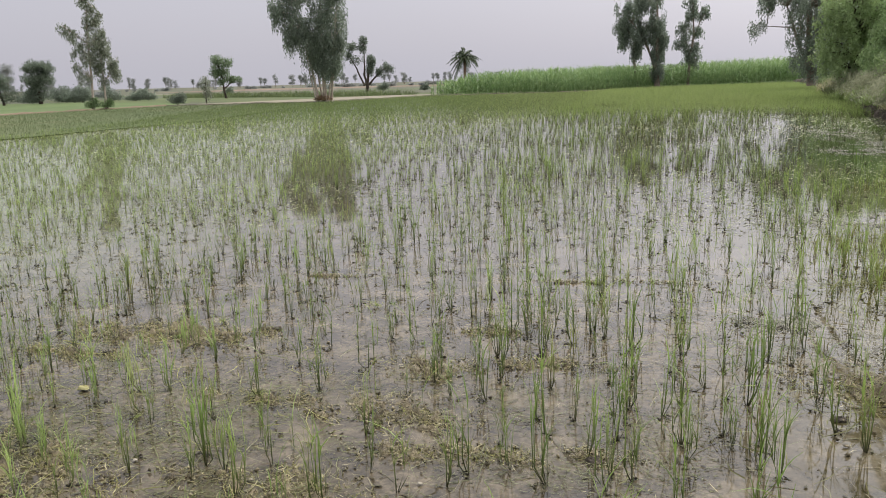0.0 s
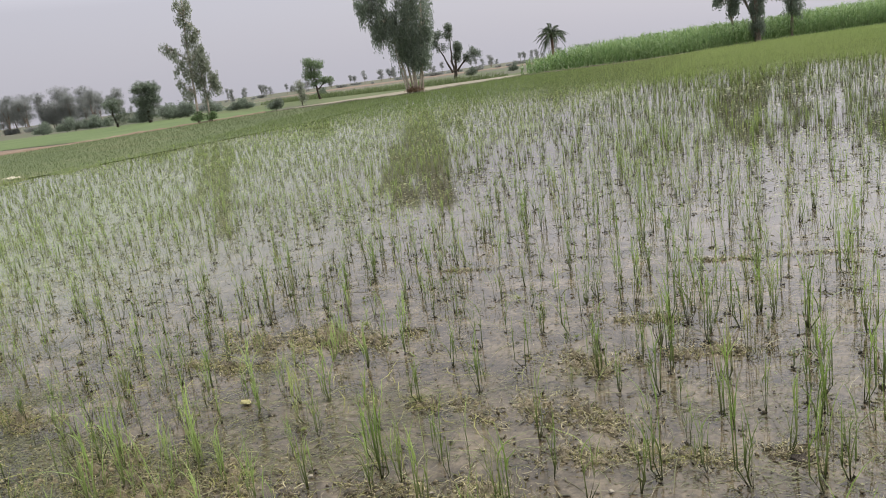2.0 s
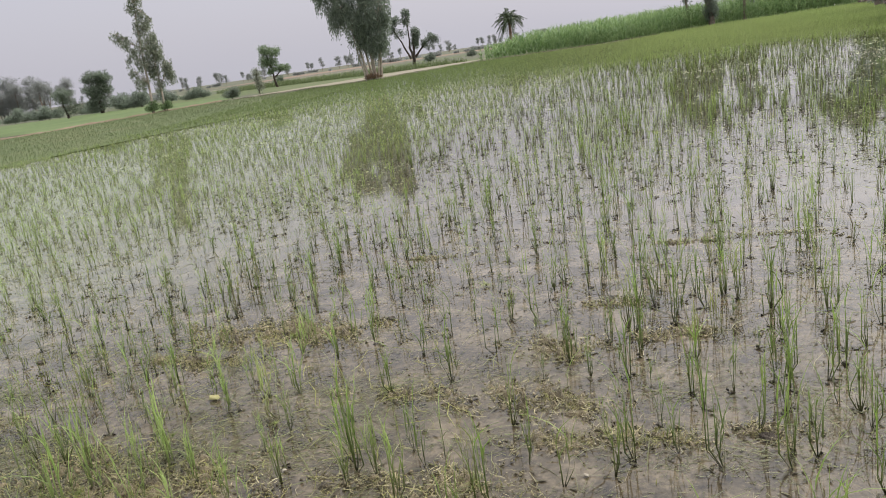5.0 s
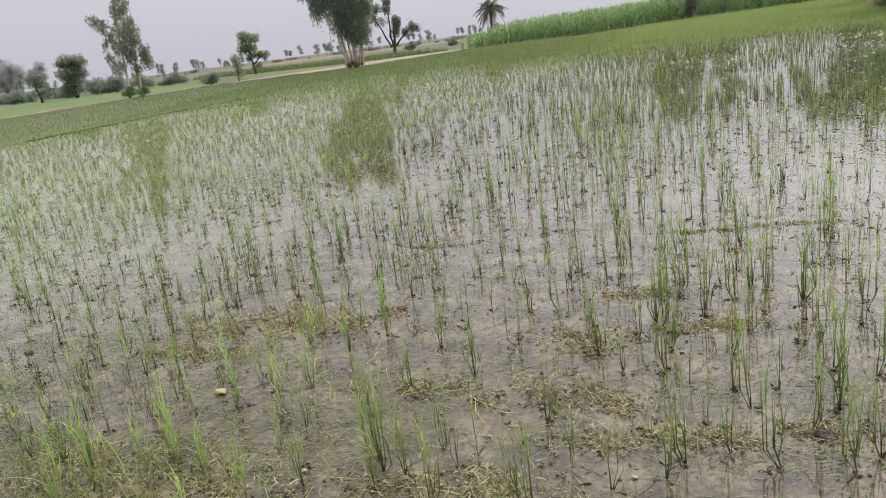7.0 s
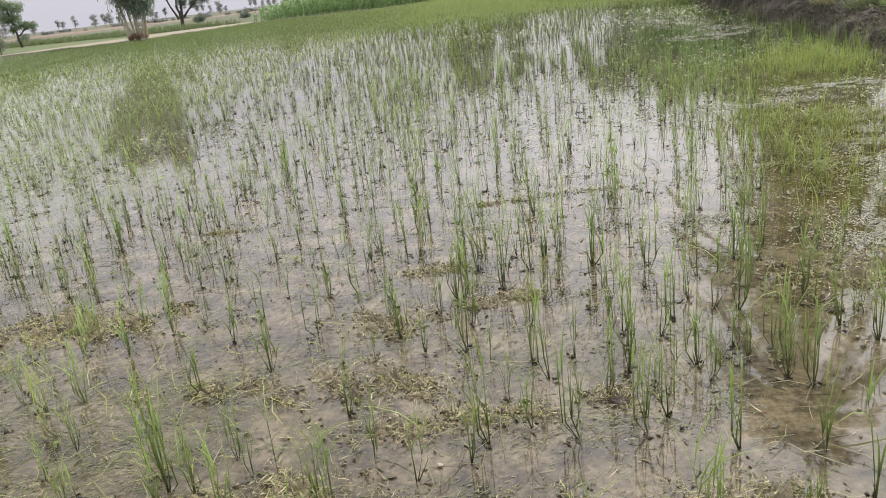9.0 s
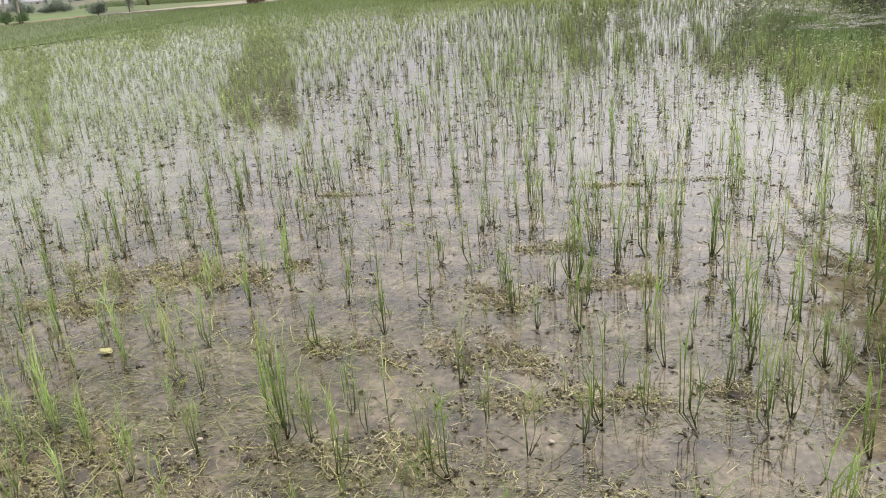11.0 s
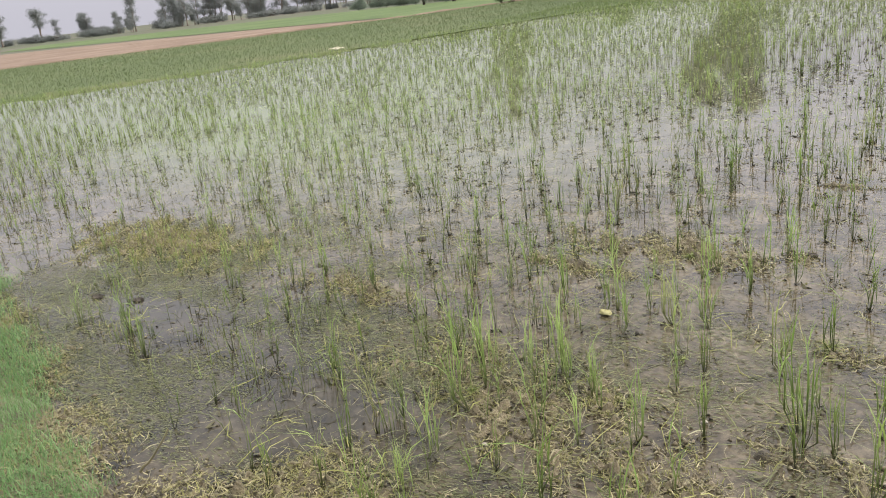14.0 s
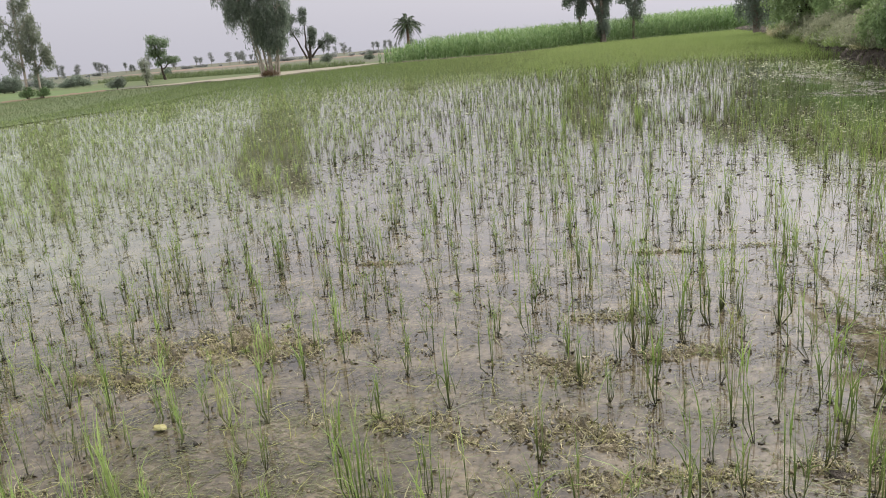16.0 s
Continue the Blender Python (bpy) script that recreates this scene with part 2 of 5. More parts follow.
M_DEADFROND = leaf_material("dead_frond", (0.20, 0.17, 0.15), (0.37, 0.32, 0.285), (0.55, 0.49, 0.44), 0.4)
M_DEBRIS = leaf_material("floating_debris", (0.015, 0.013, 0.008), (0.04, 0.035, 0.016), (0.13, 0.12, 0.05), 0.1)
M_WEED = leaf_material("water_weed", (0.10, 0.108, 0.022), (0.24, 0.245, 0.058), (0.39, 0.385, 0.125), 0.3, dry=(0.36, 0.30, 0.16))
M_STRAW = leaf_material("wet_straw", (0.06, 0.05, 0.026), (0.19, 0.16, 0.085), (0.38, 0.34, 0.20), 0.1)
M_MUD = ground_material("wet_mud", [(0.15, (0.045, 0.036, 0.02)), (0.5, (0.17, 0.138, 0.076)), (0.85, (0.32, 0.265, 0.16))], 6.0, 80.0, 1.0, 0.5, 0.02, 0.5)
M_BANK = ground_material("bank_soil", [(0.1, (0.024, 0.020, 0.015)), (0.5, (0.082, 0.068, 0.053)), (0.9, (0.18, 0.155, 0.122))], 3.0, 22.0, 1.0, 0.9, 0.10)
M_EARTH = ground_material("dry_earth", [(0.1, (0.17, 0.155, 0.11)), (0.6, (0.215, 0.19, 0.142)), (0.95, (0.13, 0.145, 0.075))], 0.35, 1.5, 0.4, 0.95, 0.05)
M_PLAIN = ground_material("plain", [(0.1, (0.062, 0.075, 0.042)), (0.5, (0.086, 0.09, 0.058)), (0.75, (0.12, 0.107, 0.082)), (0.95, (0.165, 0.135, 0.11))], 0.012, 0.4, 0.2, 0.95, 0.05)
M_PLOUGH = ground_material("ploughed_soil", [(0.1, (0.13, 0.09, 0.065)), (0.5, (0.18, 0.13, 0.095)), (0.9, (0.24, 0.18, 0.135))], 0.3, 3.0, 0.8, 0.95, 0.08)
M_TURF = ground_material("green_field", [(0.1, (0.065, 0.135, 0.03)), (0.5, (0.10, 0.185, 0.045)), (0.9, (0.155, 0.235, 0.07))], 0.2, 2.5, 0.5, 0.95, 0.05)
M_MEADOW = ground_material("meadow", [(0.1, (0.06, 0.09, 0.032)), (0.5, (0.085, 0.122, 0.043)), (0.9, (0.12, 0.15, 0.062))], 0.15, 2.0, 0.5, 0.95, 0.05)
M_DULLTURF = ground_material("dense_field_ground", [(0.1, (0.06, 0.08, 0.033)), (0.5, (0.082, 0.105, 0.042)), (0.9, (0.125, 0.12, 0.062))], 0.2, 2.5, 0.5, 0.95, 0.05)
M_BARK = bark_material("grey_bark", (0.10, 0.08, 0.06), (0.30, 0.25, 0.20))
M_PALEBARK = bark_material("pale_bark", (0.22, 0.18, 0.14), (0.48, 0.42, 0.35))
M_DARKBARK = bark_material("dark_bark", (0.03, 0.025, 0.02), (0.10, 0.08, 0.06))
M_PALMBARK = bark_material("palm_trunk", (0.10, 0.06, 0.045), (0.27, 0.18, 0.13))
M_PALE = ground_material("pale_plastic", [(0.2, (0.28, 0.26, 0.18)), (0.8, (0.46, 0.43, 0.32))], 6.0, 30.0, 0.3, 0.6)
M_YELLOW = ground_material("yellow_scrap", [(0.2, (0.30, 0.27, 0.10)), (0.8, (0.42, 0.39, 0.20))], 10.0, 60.0, 0.3, 0.5)
M_STONE = ground_material("pebble", [(0.2, (0.24, 0.21, 0.16)), (0.8, (0.38, 0.345, 0.28))], 10.0, 60.0, 0.3, 0.8)


# ---- mesh tools ----
def mesh_of(name, verts, faces, mat, smooth=False):
    """faces: an (n, 3 or 4) array."""
    me = bpy.data.meshes.new(name)
    verts, faces = np.asarray(verts, dtype=np.float32), np.asarray(faces, dtype=np.int32)
    k = faces.shape[1]
    me.vertices.add(len(verts))
    me.vertices.foreach_set("co", verts.ravel())
    me.loops.add(faces.size)
    me.loops.foreach_set("vertex_index", faces.ravel())
    me.polygons.add(len(faces))
    me.polygons.foreach_set("loop_start", np.arange(0, faces.size, k, dtype=np.int32))
    if smooth:
        me.polygons.foreach_set("use_smooth", np.ones(len(faces), dtype=bool))
    me.materials.append(mat)
    me.update(calc_edges=True)
    return me


def join(parts):
    vs, fs, o = [], [], 0
    for v, f in parts:
        vs.append(v)
        fs.append(np.asarray(f) + o)
        o += len(v)
    return np.concatenate(vs), np.concatenate(fs)


def thing(name, label, category, group="", kind="", loc=(0, 0, 0), mesh=None):
    ob = new(name, mesh)
    ob.location = loc
    return tagged(ob, label, category, group, kind)


def part(name, me, parent, label=""):
    ob = new(name, me)
    ob.parent = parent
    return tagged(ob, label) if label else ob


def blades(base, h, az, bend, width, segs=2):
    """Tapered ribbons from base points: heights, compass of the lean, amount of bend and widths, each an array."""
    n = len(base)
    s = np.linspace(0, 1, segs + 1)
    d = np.stack([np.cos(az), np.sin(az), np.zeros(n)], 1)
    tw = az + math.pi / 2 + rng.normal(0, 0.7, n)
    side = np.stack([np.cos(tw), np.sin(tw), np.zeros(n)], 1)
    P = base[:, None, :] + d[:, None, :] * (h * bend)[:, None, None] * (s ** 1.8)[None, :, None]
    P[:, :, 2] += h[:, None] * s[None, :] * (1 - 0.45 * np.minimum(bend, 1.4)[:, None] * s[None, :] ** 1.5)
    W = (width[:, None] * (1 - s[None, :] ** 1.6 * 0.92))[:, :, None] * side[:, None, :] * 0.5
    V = np.concatenate([(P - W)[:, :, None, :], (P + W)[:, :, None, :]], 2).reshape(-1, 3)
    k = 2 * (segs + 1)
    f = np.array([[2 * i, 2 * i + 1, 2 * i + 3, 2 * i + 2] for i in range(segs)])
    F = (np.arange(n) * k)[:, None, None] + f[None]
    return V, F.reshape(-1, 4)


def leaf_quads(c, length, width, axis, jitter=0.5):
    """Lens-shaped leaves (quads) at centres c along axis vectors."""
    n = len(c)
    a = axis + rng.normal(0, jitter, (n, 3))
    a /= np.linalg.norm(a, axis=1)[:, None] + 1e-9
    b = np.cross(a, rng.normal(0, 1, (n, 3)))
    b /= np.linalg.norm(b, axis=1)[:, None] + 1e-9
    a, b = a * (length / 2)[:, None], b * (width / 2)[:, None]
    V = np.stack([c - a, c + b - a * 0.1, c + a, c - b - a * 0.1], 1).reshape(-1, 3)
    return V, np.arange(4 * n).reshape(-1, 4)


def tube(pts, radii, sides=7):
    pts = np.asarray(pts, float)
    n = len(pts)
    V, F = [], []
    for i in range(n):
        d = pts[min(i + 1, n - 1)] - pts[max(i - 1, 0)]
        d /= np.linalg.norm(d) + 1e-9
        u = np.cross(d, [0.3, 0.9, 0.1])
        u /= np.linalg.norm(u) + 1e-9
        v = np.cross(d, u)
        for k in range(sides):
            a = 2 * math.pi * k / sides
            V.append(pts[i] + radii[i] * (math.cos(a) * u + math.sin(a) * v))
    for i in range(n - 1):
        for k in range(sides):
            F.append([i * sides + k, i * sides + (k + 1) % sides, (i + 1) * sides + (k + 1) % sides, (i + 1) * sides + k])
    return np.array(V), np.array(F)


def wander(a, b, n, amp):
    """A crooked line from a to b."""
    a, b = np.asarray(a, float), np.asarray(b, float)
    s = np.linspace(0, 1, n)
    p = a + (b - a) * s[:, None]
    off = np.cumsum(rng.normal(0, amp, (n, 3)), 0) * np.sin(s * math.pi)[:, None]
    return p + off


def sheet(name, outline, z, mat, label, category, kind="structure"):
    """A flat plot with the given outline, triangulated."""
    bm = bmesh.new()
    bm.faces.new([bm.verts.new((x, y, z)) for x, y in outline])
    bmesh.ops.triangulate(bm, faces=bm.faces[:])
    bmesh.ops.recalc_face_normals(bm, faces=bm.faces[:])
    if bm.faces[:][0].normal.z < 0:
        bmesh.ops.reverse_faces(bm, faces=bm.faces[:])
    me = bpy.data.meshes.new(name)
    bm.to_mesh(me)
    bm.free()
    me.materials.append(mat)
    return thing(name, label, category, kind=kind, mesh=me)


def inside(x, y, poly):
    """Which of the points lie in the outline."""
    r = np.zeros(len(x), bool)
    for (x1, y1), (x2, y2) in zip(poly, poly[1:] + poly[:1]):
        c = (y1 > y) != (y2 > y)
        with np.errstate(divide="ignore", invalid="ignore"):
            r ^= c & (x < (x2 - x1) * (y - y1) / (y2 - y1) + x1)
    return r


def ridge(name, line, half, height, mat, label, category, step=0.25, rough=0.05, foot=-0.05, rise=1.6, m=13):
    """An earthen bank along a line, with a rounded, uneven back."""
    pts = [np.array(line[0], float)]
    for a, b in zip(line, line[1:]):
        a, b = np.array(a, float), np.array(b, float)
        n = max(1, int(np.linalg.norm(b - a) / step))
        pts += [a + (b - a) * (i + 1) / n for i in range(n)]
    pts = np.array(pts)
    for _ in range(6):
        pts[1:-1] = (pts[:-2] + 2 * pts[1:-1] + pts[2:]) / 4
    d = np.gradient(pts, axis=0)
    d /= np.linalg.norm(d, axis=1)[:, None]
    side = np.stack([-d[:, 1], d[:, 0]], 1)
    V, F = [], []
    for i, p in enumerate(pts):
        for j in range(m):
            s = -1 + 2 * j / (m - 1)
            q = p + side[i] * half * s
            z = foot + (height - foot) * max(0.0, 1 - abs(s) ** rise) ** 0.6
            k = noise.noise((q[0] * 1.3, q[1] * 1.3, 3.0)) * rough * 2 + noise.noise((q[0] * 5, q[1] * 5, z * 5)) * rough + noise.noise((q[0] * 14, q[1] * 14, z * 14)) * rough * 0.6
            V.append((q[0] + k * side[i][0], q[1] + k * side[i][1], z + k * (1 - abs(s))))
    for i in range(len(pts) - 1):
        for j in range(m - 1):
            F.append([i * m + j, i * m + j + 1, (i + 1) * m + j + 1, (i + 1) * m + j])
    return thing(name, label, category, kind="structure", mesh=mesh_of(name, V, F, mat, True))


# ---- the plan ----
NEAR_Y = 1.62                                   # edge of the bund on which the camera stands
BANK_FOOT = [(5.2, 0.5), (5.0, 4.5), (4.95, 8.3), (5.0, 9.7), (5.5, 12.0), (6.3, 16.8), (6.8, 20.4), (8.0, 28.5), (10.3, 40.8), (14.0, 65.0), (18.5, 96.0), (20.0, 114.0)]
FAR_EDGE = [(20.0, 114.0), (2.6, 99.5), (-8.0, 79.0), (-20.5, 76.0), (-24.5, 60.5), (-37.5, 57.5)]
LEFT_EDGE = [(-37.5, 57.5), (-38.8, 50.5), (-39.3, 41.0), (-43.0, 27.0), (-47.5, 15.0), (-50.0, NEAR_Y)]
DIVIDE = [(-24.2, 60.3), (-18.4, 32.0), (-19.3, 20.0), (-20.2, 14.0), (-22.2, 8.0), (-24.0, NEAR_Y)]
PADDY = [(5.6, NEAR_Y)] + BANK_FOOT[1:] + FAR_EDGE[1:] + LEFT_EDGE[1:]
WATER = [(a, 0.7 if b == NEAR_Y else b) for a, b in PADDY]
DENSE = [(-24.3, 59.5)] + DIVIDE[1:] + [LEFT_EDGE[-1]] + LEFT_EDGE[-2::-1]
EYE0 = np.array((-0.1, 0.7))

# the plain to the horizon
R = 2600.0
_ring = [(R * math.cos(a), R * math.sin(a)) for a in np.linspace(0, 2 * math.pi, 64, endpoint=False)]
sheet("ground", _ring, -0.06, M_PLAIN, "flat hazy farm plain of dry grass and bare plots", "ground")
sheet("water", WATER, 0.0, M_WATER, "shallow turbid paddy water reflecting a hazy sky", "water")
sheet("dense_field", DENSE, 0.025, M_DULLTURF, "dull green young crop plot beyond a low divide", "field")
sheet("ploughed_field", [(-37.6, 41.5), (-40.9, 31.1), (-44.2, 23.4), (-47.1, 16.6), (-56, -8), (-150, 20), (-99, 36), (-80, 41), (-55.6, 42.8)], -0.035, M_PLOUGH, "bare reddish-brown ploughed plot", "field")
sheet("far_green_field", [(-38.2, 58.0), (-38.4, 43.5), (-55.6, 44), (-82, 44), (-120, 42), (-150, 60), (-108, 80), (-70, 84), (-44, 72)], -0.03, M_MEADOW, "green crop strip beside the ploughed plot", "field")
sheet("far_brown_plot", [(-150, 215), (-60, 245), (-38, 300), (-160, 300)], -0.05, M_PLOUGH, "distant bare brown plot", "field")
sheet("far_pale_strip", [(-125, 150), (-70, 172), (-68, 180), (-128, 160)], -0.045, M_EARTH, "distant pale dry strip", "field")
sheet("far_green_strip", [(-120, 118), (-62, 148), (-40, 152), (-42, 166), (-118, 140)], -0.04, M_MEADOW, "distant dull green strip", "field")
sheet("dry_verge", [(-24.5, 61), (-21, 75.5), (-21.5, 86), (-29, 80), (-33, 70), (-36.5, 62), (-37.3, 58.6)], 0.05, M_EARTH, "pale dry earth verge with thin grass", "verge")

sheet("meadow_strip", [(-44.5, 72.5), (-38, 69), (-27.5, 73), (-21.5, 85), (-21.5, 100), (-60, 112), (-82, 96), (-70, 85)], -0.037, M_DULLTURF, "rough green strip behind the dry verge", "field")
sheet("fallow_strip", [(-83, 97.5), (-61, 113.5), (-22, 102), (-24, 122), (-62, 136), (-104, 116)], -0.039, M_PLAIN, "dry fallow strip with thin grass", "field")

# ---- banks and bunds ----
right_bank = ridge("embankment", [(x + 0.95, y) for x, y in BANK_FOOT], 1.15, 0.46, M_BANK, "dark crumbling earth bank with grass on its back", "embankment", rough=0.11, rise=3.4, step=0.13, m=25)
far_bund = ridge("far_bund", [(x, y + 0.2) for x, y in FAR_EDGE], 0.5, 0.09, M_BANK, "low earth bund along the far edge of the paddy", "bund", step=1.0)
side_bund = ridge("side_bund", LEFT_EDGE, 0.45, 0.10, M_PLOUGH, "low earth bund beside the ploughed plot", "bund", step=1.0)
divide_bund = ridge("divide_bund", DIVIDE[2:], 0.28, 0.045, M_DULLTURF, "narrow muddy divide between two paddy plots", "bund", step=0.5)
near_bund = ridge("near_bund", [(-30, 0.35), (-4.5, 0.55), (-3.2, 0.35), (-2.0, -0.05), (6, -0.2)], 1.45, 0.10, M_MUD, "trodden earth bund at the near edge of the paddy", "bund", rough=0.04, rise=2.6)
sheet("right_field", [(6.5, -6), (6.1, 9), (7.4, 18), (9, 28.5), (11.3, 41), (15, 65), (19.5, 96), (21, 114), (30, 118), (60, 110), (90, 60), (80, -6)], 0.33, M_TURF, "bright green low crop beyond the bank", "field")
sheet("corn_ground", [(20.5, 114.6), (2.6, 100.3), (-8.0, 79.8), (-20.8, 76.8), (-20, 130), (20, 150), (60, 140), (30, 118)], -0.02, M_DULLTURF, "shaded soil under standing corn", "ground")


# ---- rice ----
def scatter(poly, per_m2, seed_box=None):
    """Loosely even random points in an outline."""
    xs, ys = [p[0] for p in poly], [p[1] for p in poly]
    s = 1 / math.sqrt(per_m2)
    gx, gy = np.meshgrid(np.arange(min(xs), max(xs), s), np.arange(min(ys), max(ys), s))
    x = gx.ravel() + rng.uniform(-0.55, 0.55, gx.size) * s
    y = gy.ravel() + rng.uniform(-0.55, 0.55, gx.size) * s
    k = inside(x, y, poly)
    return x[k], y[k]


def clump_blades(x, y, h, n_lo, n_hi, width, segs, spread=0.012, lean=0.22):
    """Blades for plants at (x, y) with heights h."""
    n = rng.integers(n_lo, n_hi + 1, len(x))
    i = np.repeat(np.arange(len(x)), n)
    m = len(i)
    base = np.stack([x[i] + rng.normal(0, spread, m), y[i] + rng.normal(0, spread, m), np.full(m, -0.012)], 1)
    stem = rng.uniform(0, 1, m) < 0.68
    hh = h[i] * np.where(stem, rng.uniform(0.7, 1.08, m), rng.uniform(0.5, 0.9, m))
    bend = np.abs(rng.normal(0, lean, m)) * np.where(stem, 0.6, 1.5) + np.where(rng.uniform(0, 1, m) < 0.10, rng.uniform(0.5, 1.3, m), 0.0)
    return blades(base, hh, rng.uniform(0, 2 * math.pi, m), bend, width * rng.uniform(0.55, 1.2, m), segs)


def rice_plants(x, y, h, n_lo, n_hi, width, segs=3, spread=0.009):
    """Rice clumps: a few upright stems, each with leaves that part from it higher up."""
    n = rng.integers(n_lo, n_hi + 1, len(x))
    i = np.repeat(np.arange(len(x)), n)
    m = len(i)
    base = np.stack([x[i] + rng.normal(0, spread, m), y[i] + rng.normal(0, spread, m), np.full(m, -0.012)], 1)
    hh = h[i] * rng.uniform(0.55, 0.9, m)
    az, bend = rng.uniform(0, 6.28, m), np.abs(rng.normal(0, 0.13, m))
    out = [blades(base, hh, az, bend, width * rng.uniform(0.8, 1.2, m), segs)]
    k = np.repeat(np.arange(m), rng.integers(1, 4, m))
    ring = rng.integers(1, segs + 1, len(k)) if segs < 3 else rng.integers(1, segs, len(k))
    s = ring / segs
    foot = base[k] + np.stack([np.cos(az[k]) * hh[k] * bend[k] * s ** 1.8, np.sin(az[k]) * hh[k] * bend[k] * s ** 1.8, hh[k] * s * (1 - 0.45 * bend[k] * s ** 1.5)], 1)
    ln = h[i][k] * rng.uniform(0.22, 0.55, len(k))
    out.append(blades(foot, ln, rng.uniform(0, 6.28, len(k)), np.abs(rng.normal(0.28, 0.38, len(k))), width * rng.uniform(0.7, 1.25, len(k)), segs))
    v, f = join(out)
    q = 2 * (segs + 1)
    for e in (0, 1):                            # each leaf grows from its stem, all stems of a plant from one foot
        to = np.arange(len(v))
        to[q * (m + np.arange(len(k))) + e] = q * k + 2 * ring + e
        first = np.concatenate([[0], np.cumsum(n)[:-1]])
        to[q * np.arange(m) + e] = q * first[i] + e
        f = to[f]
    return v, f


rx, ry = scatter([(5.2, 2.0), (4.7, 8.3)] + BANK_FOOT[4:] + FAR_EDGE[1:5] + [(-30.0, 58.0), (-22.5, 33.0)] + DIVIDE[2:-1] + [(-24, 2.6), (-5, 2.3), (-3.0, 1.9)], 36.0)
dist = np.hypot(rx - EYE0[0], ry - EYE0[1])
patch = np.array([noise.noise((a * 0.5, b * 0.5, 1.0)) for a, b in zip(rx, ry)])
keep = rng.uniform(0, 1, len(rx)) < np.clip(0.53 + 0.008 * np.clip(dist - 3.5, 0, 6) + 0.03 * np.clip(dist - 27, 0, 20) + patch * 0.6 + 0.28 * (rx < -4.5) * (dist > 6), 0.14, 1.0)
pool = inside(rx + 0.25 * np.sin(ry * 2.1), ry, [(4.7, 31), (3.4, 20), (2.7, 15.5), (3.0, 13.2), (4.4, 13.4), (5.0, 15.5), (7.4, 26)])
pool |= ((rx - 3.45) / 1.3) ** 2 + ((ry - 7.6) / 3.0) ** 2 < 0.9
pool |= ((rx - 3.35) / 0.95) ** 2 + ((ry - 12.0) / 2.0) ** 2 < 1
keep &= ~(pool & (rng.uniform(0, 1, len(rx)) < 0.87))
rx, ry, dist, patch = rx[keep], ry[keep], dist[keep], patch[keep]
rh = rng.uniform(0.25, 0.44, len(rx)) * (1 + 0.25 * patch) * np.clip(1.08 - 0.03 * (dist - 4), 0.72, 1.0) * np.where(dist < 9, np.clip(0.95 + 0.06 * rx, 0.76, 1.05), 0.95) * np.where(rng.uniform(0, 1, len(rx)) < np.where(dist < 6, 0.25, 0.35), 0.58, 1.0) * np.where((dist < 6) & (rx > -2.6), 1.15, 1.0) * np.where(rx < -4.5, 0.82, 1.0) * np.where((rx > -3) & (dist > 5.5), 1.28, 1.0)
pick = (rx > -2.3) & (rx < 1.7) & (ry > 2.0) & (ry < 4.9)

# the tallest clumps stand at known spots among the rest
TALL = [(1.01, 3.36), (0.92, 4.08), (1.25, 4.02), (0.61, 3.84), (0.45, 3.75), (0.32, 3.41), (0.05, 3.70), (-0.22, 3.86), (-0.20, 3.05), (-0.64, 3.42), (-1.05, 3.85), (-1.01, 3.19), (-1.40, 3.42), (-1.79, 3.41), (-2.46, 3.63), (-1.81, 3.71), (-0.93, 4.15), (-0.29, 5.74), (-0.50, 5.59), (0.30, 4.88), (0.98, 5.00), (1.17, 4.66), (1.34, 5.06), (-1.91, 6.17), (-2.23, 6.17), (-1.18, 9.07), (0.08, 4.06), (0.22, 3.73), (1.38, 3.66), (0.71, 5.58), (-0.34, 3.00), (-0.70, 2.92), (-1.62, 2.78), (0.47, 4.29), (0.73, 4.58), (-0.46, 5.20), (-2.68, 6.10), (1.16, 6.66), (-1.54, 8.26), (-0.34, 8.39)]
tall = np.array(TALL)
clear = np.min(np.hypot(rx[:, None] - tall[None, :, 0], ry[:, None] - tall[None, :, 1]), axis=1) > 0.09
clear &= ~pick | (rng.uniform(0, 1, len(rx)) < 0.8)
rx, ry, dist, patch, rh, pick = rx[clear], ry[clear], dist[clear], patch[clear], rh[clear], pick[clear]
rx, ry = np.concatenate([rx, tall[:, 0]]), np.concatenate([ry, tall[:, 1]])
dist = np.hypot(rx - EYE0[0], ry - EYE0[1])
rh = np.concatenate([rh, np.clip(0.40 + 0.03 * tall[:, 0], 0.31, 0.44)])
pick = np.concatenate([pick, np.ones(len(tall), bool)])

# the nearest seedlings, each a thing of its own, on shared shapes, in the paler, lit colour towards the weedy end
SEEDLINGS = []
for k in range(36):
    v, f = rice_plants(np.zeros(1), np.zeros(1), np.full(1, 0.32), 2 + k % 4, 4 + k % 4, 0.0044, 4, 0.011)
    SEEDLINGS.append(mesh_of("rice_seedling", v, f, M_RICE if k < 18 else M_RICE_LIT))
for a, b, h in zip(rx[pick], ry[pick], rh[pick]):
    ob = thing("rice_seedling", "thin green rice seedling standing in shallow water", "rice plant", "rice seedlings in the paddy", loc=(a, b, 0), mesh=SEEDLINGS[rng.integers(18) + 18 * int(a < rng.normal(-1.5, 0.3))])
    s = h / 0.30
    ob.rotation_euler = (0, 0, rng.uniform(0, 6.28))
    ob.scale = (s, s, s)
rest = ~pick
reach = dist + rng.normal(0, 2.5, len(dist))
near, mid, far = rest & (dist < 11), rest & (dist >= 11) & (reach < 33), rest & (dist >= 11) & (reach >= 33)
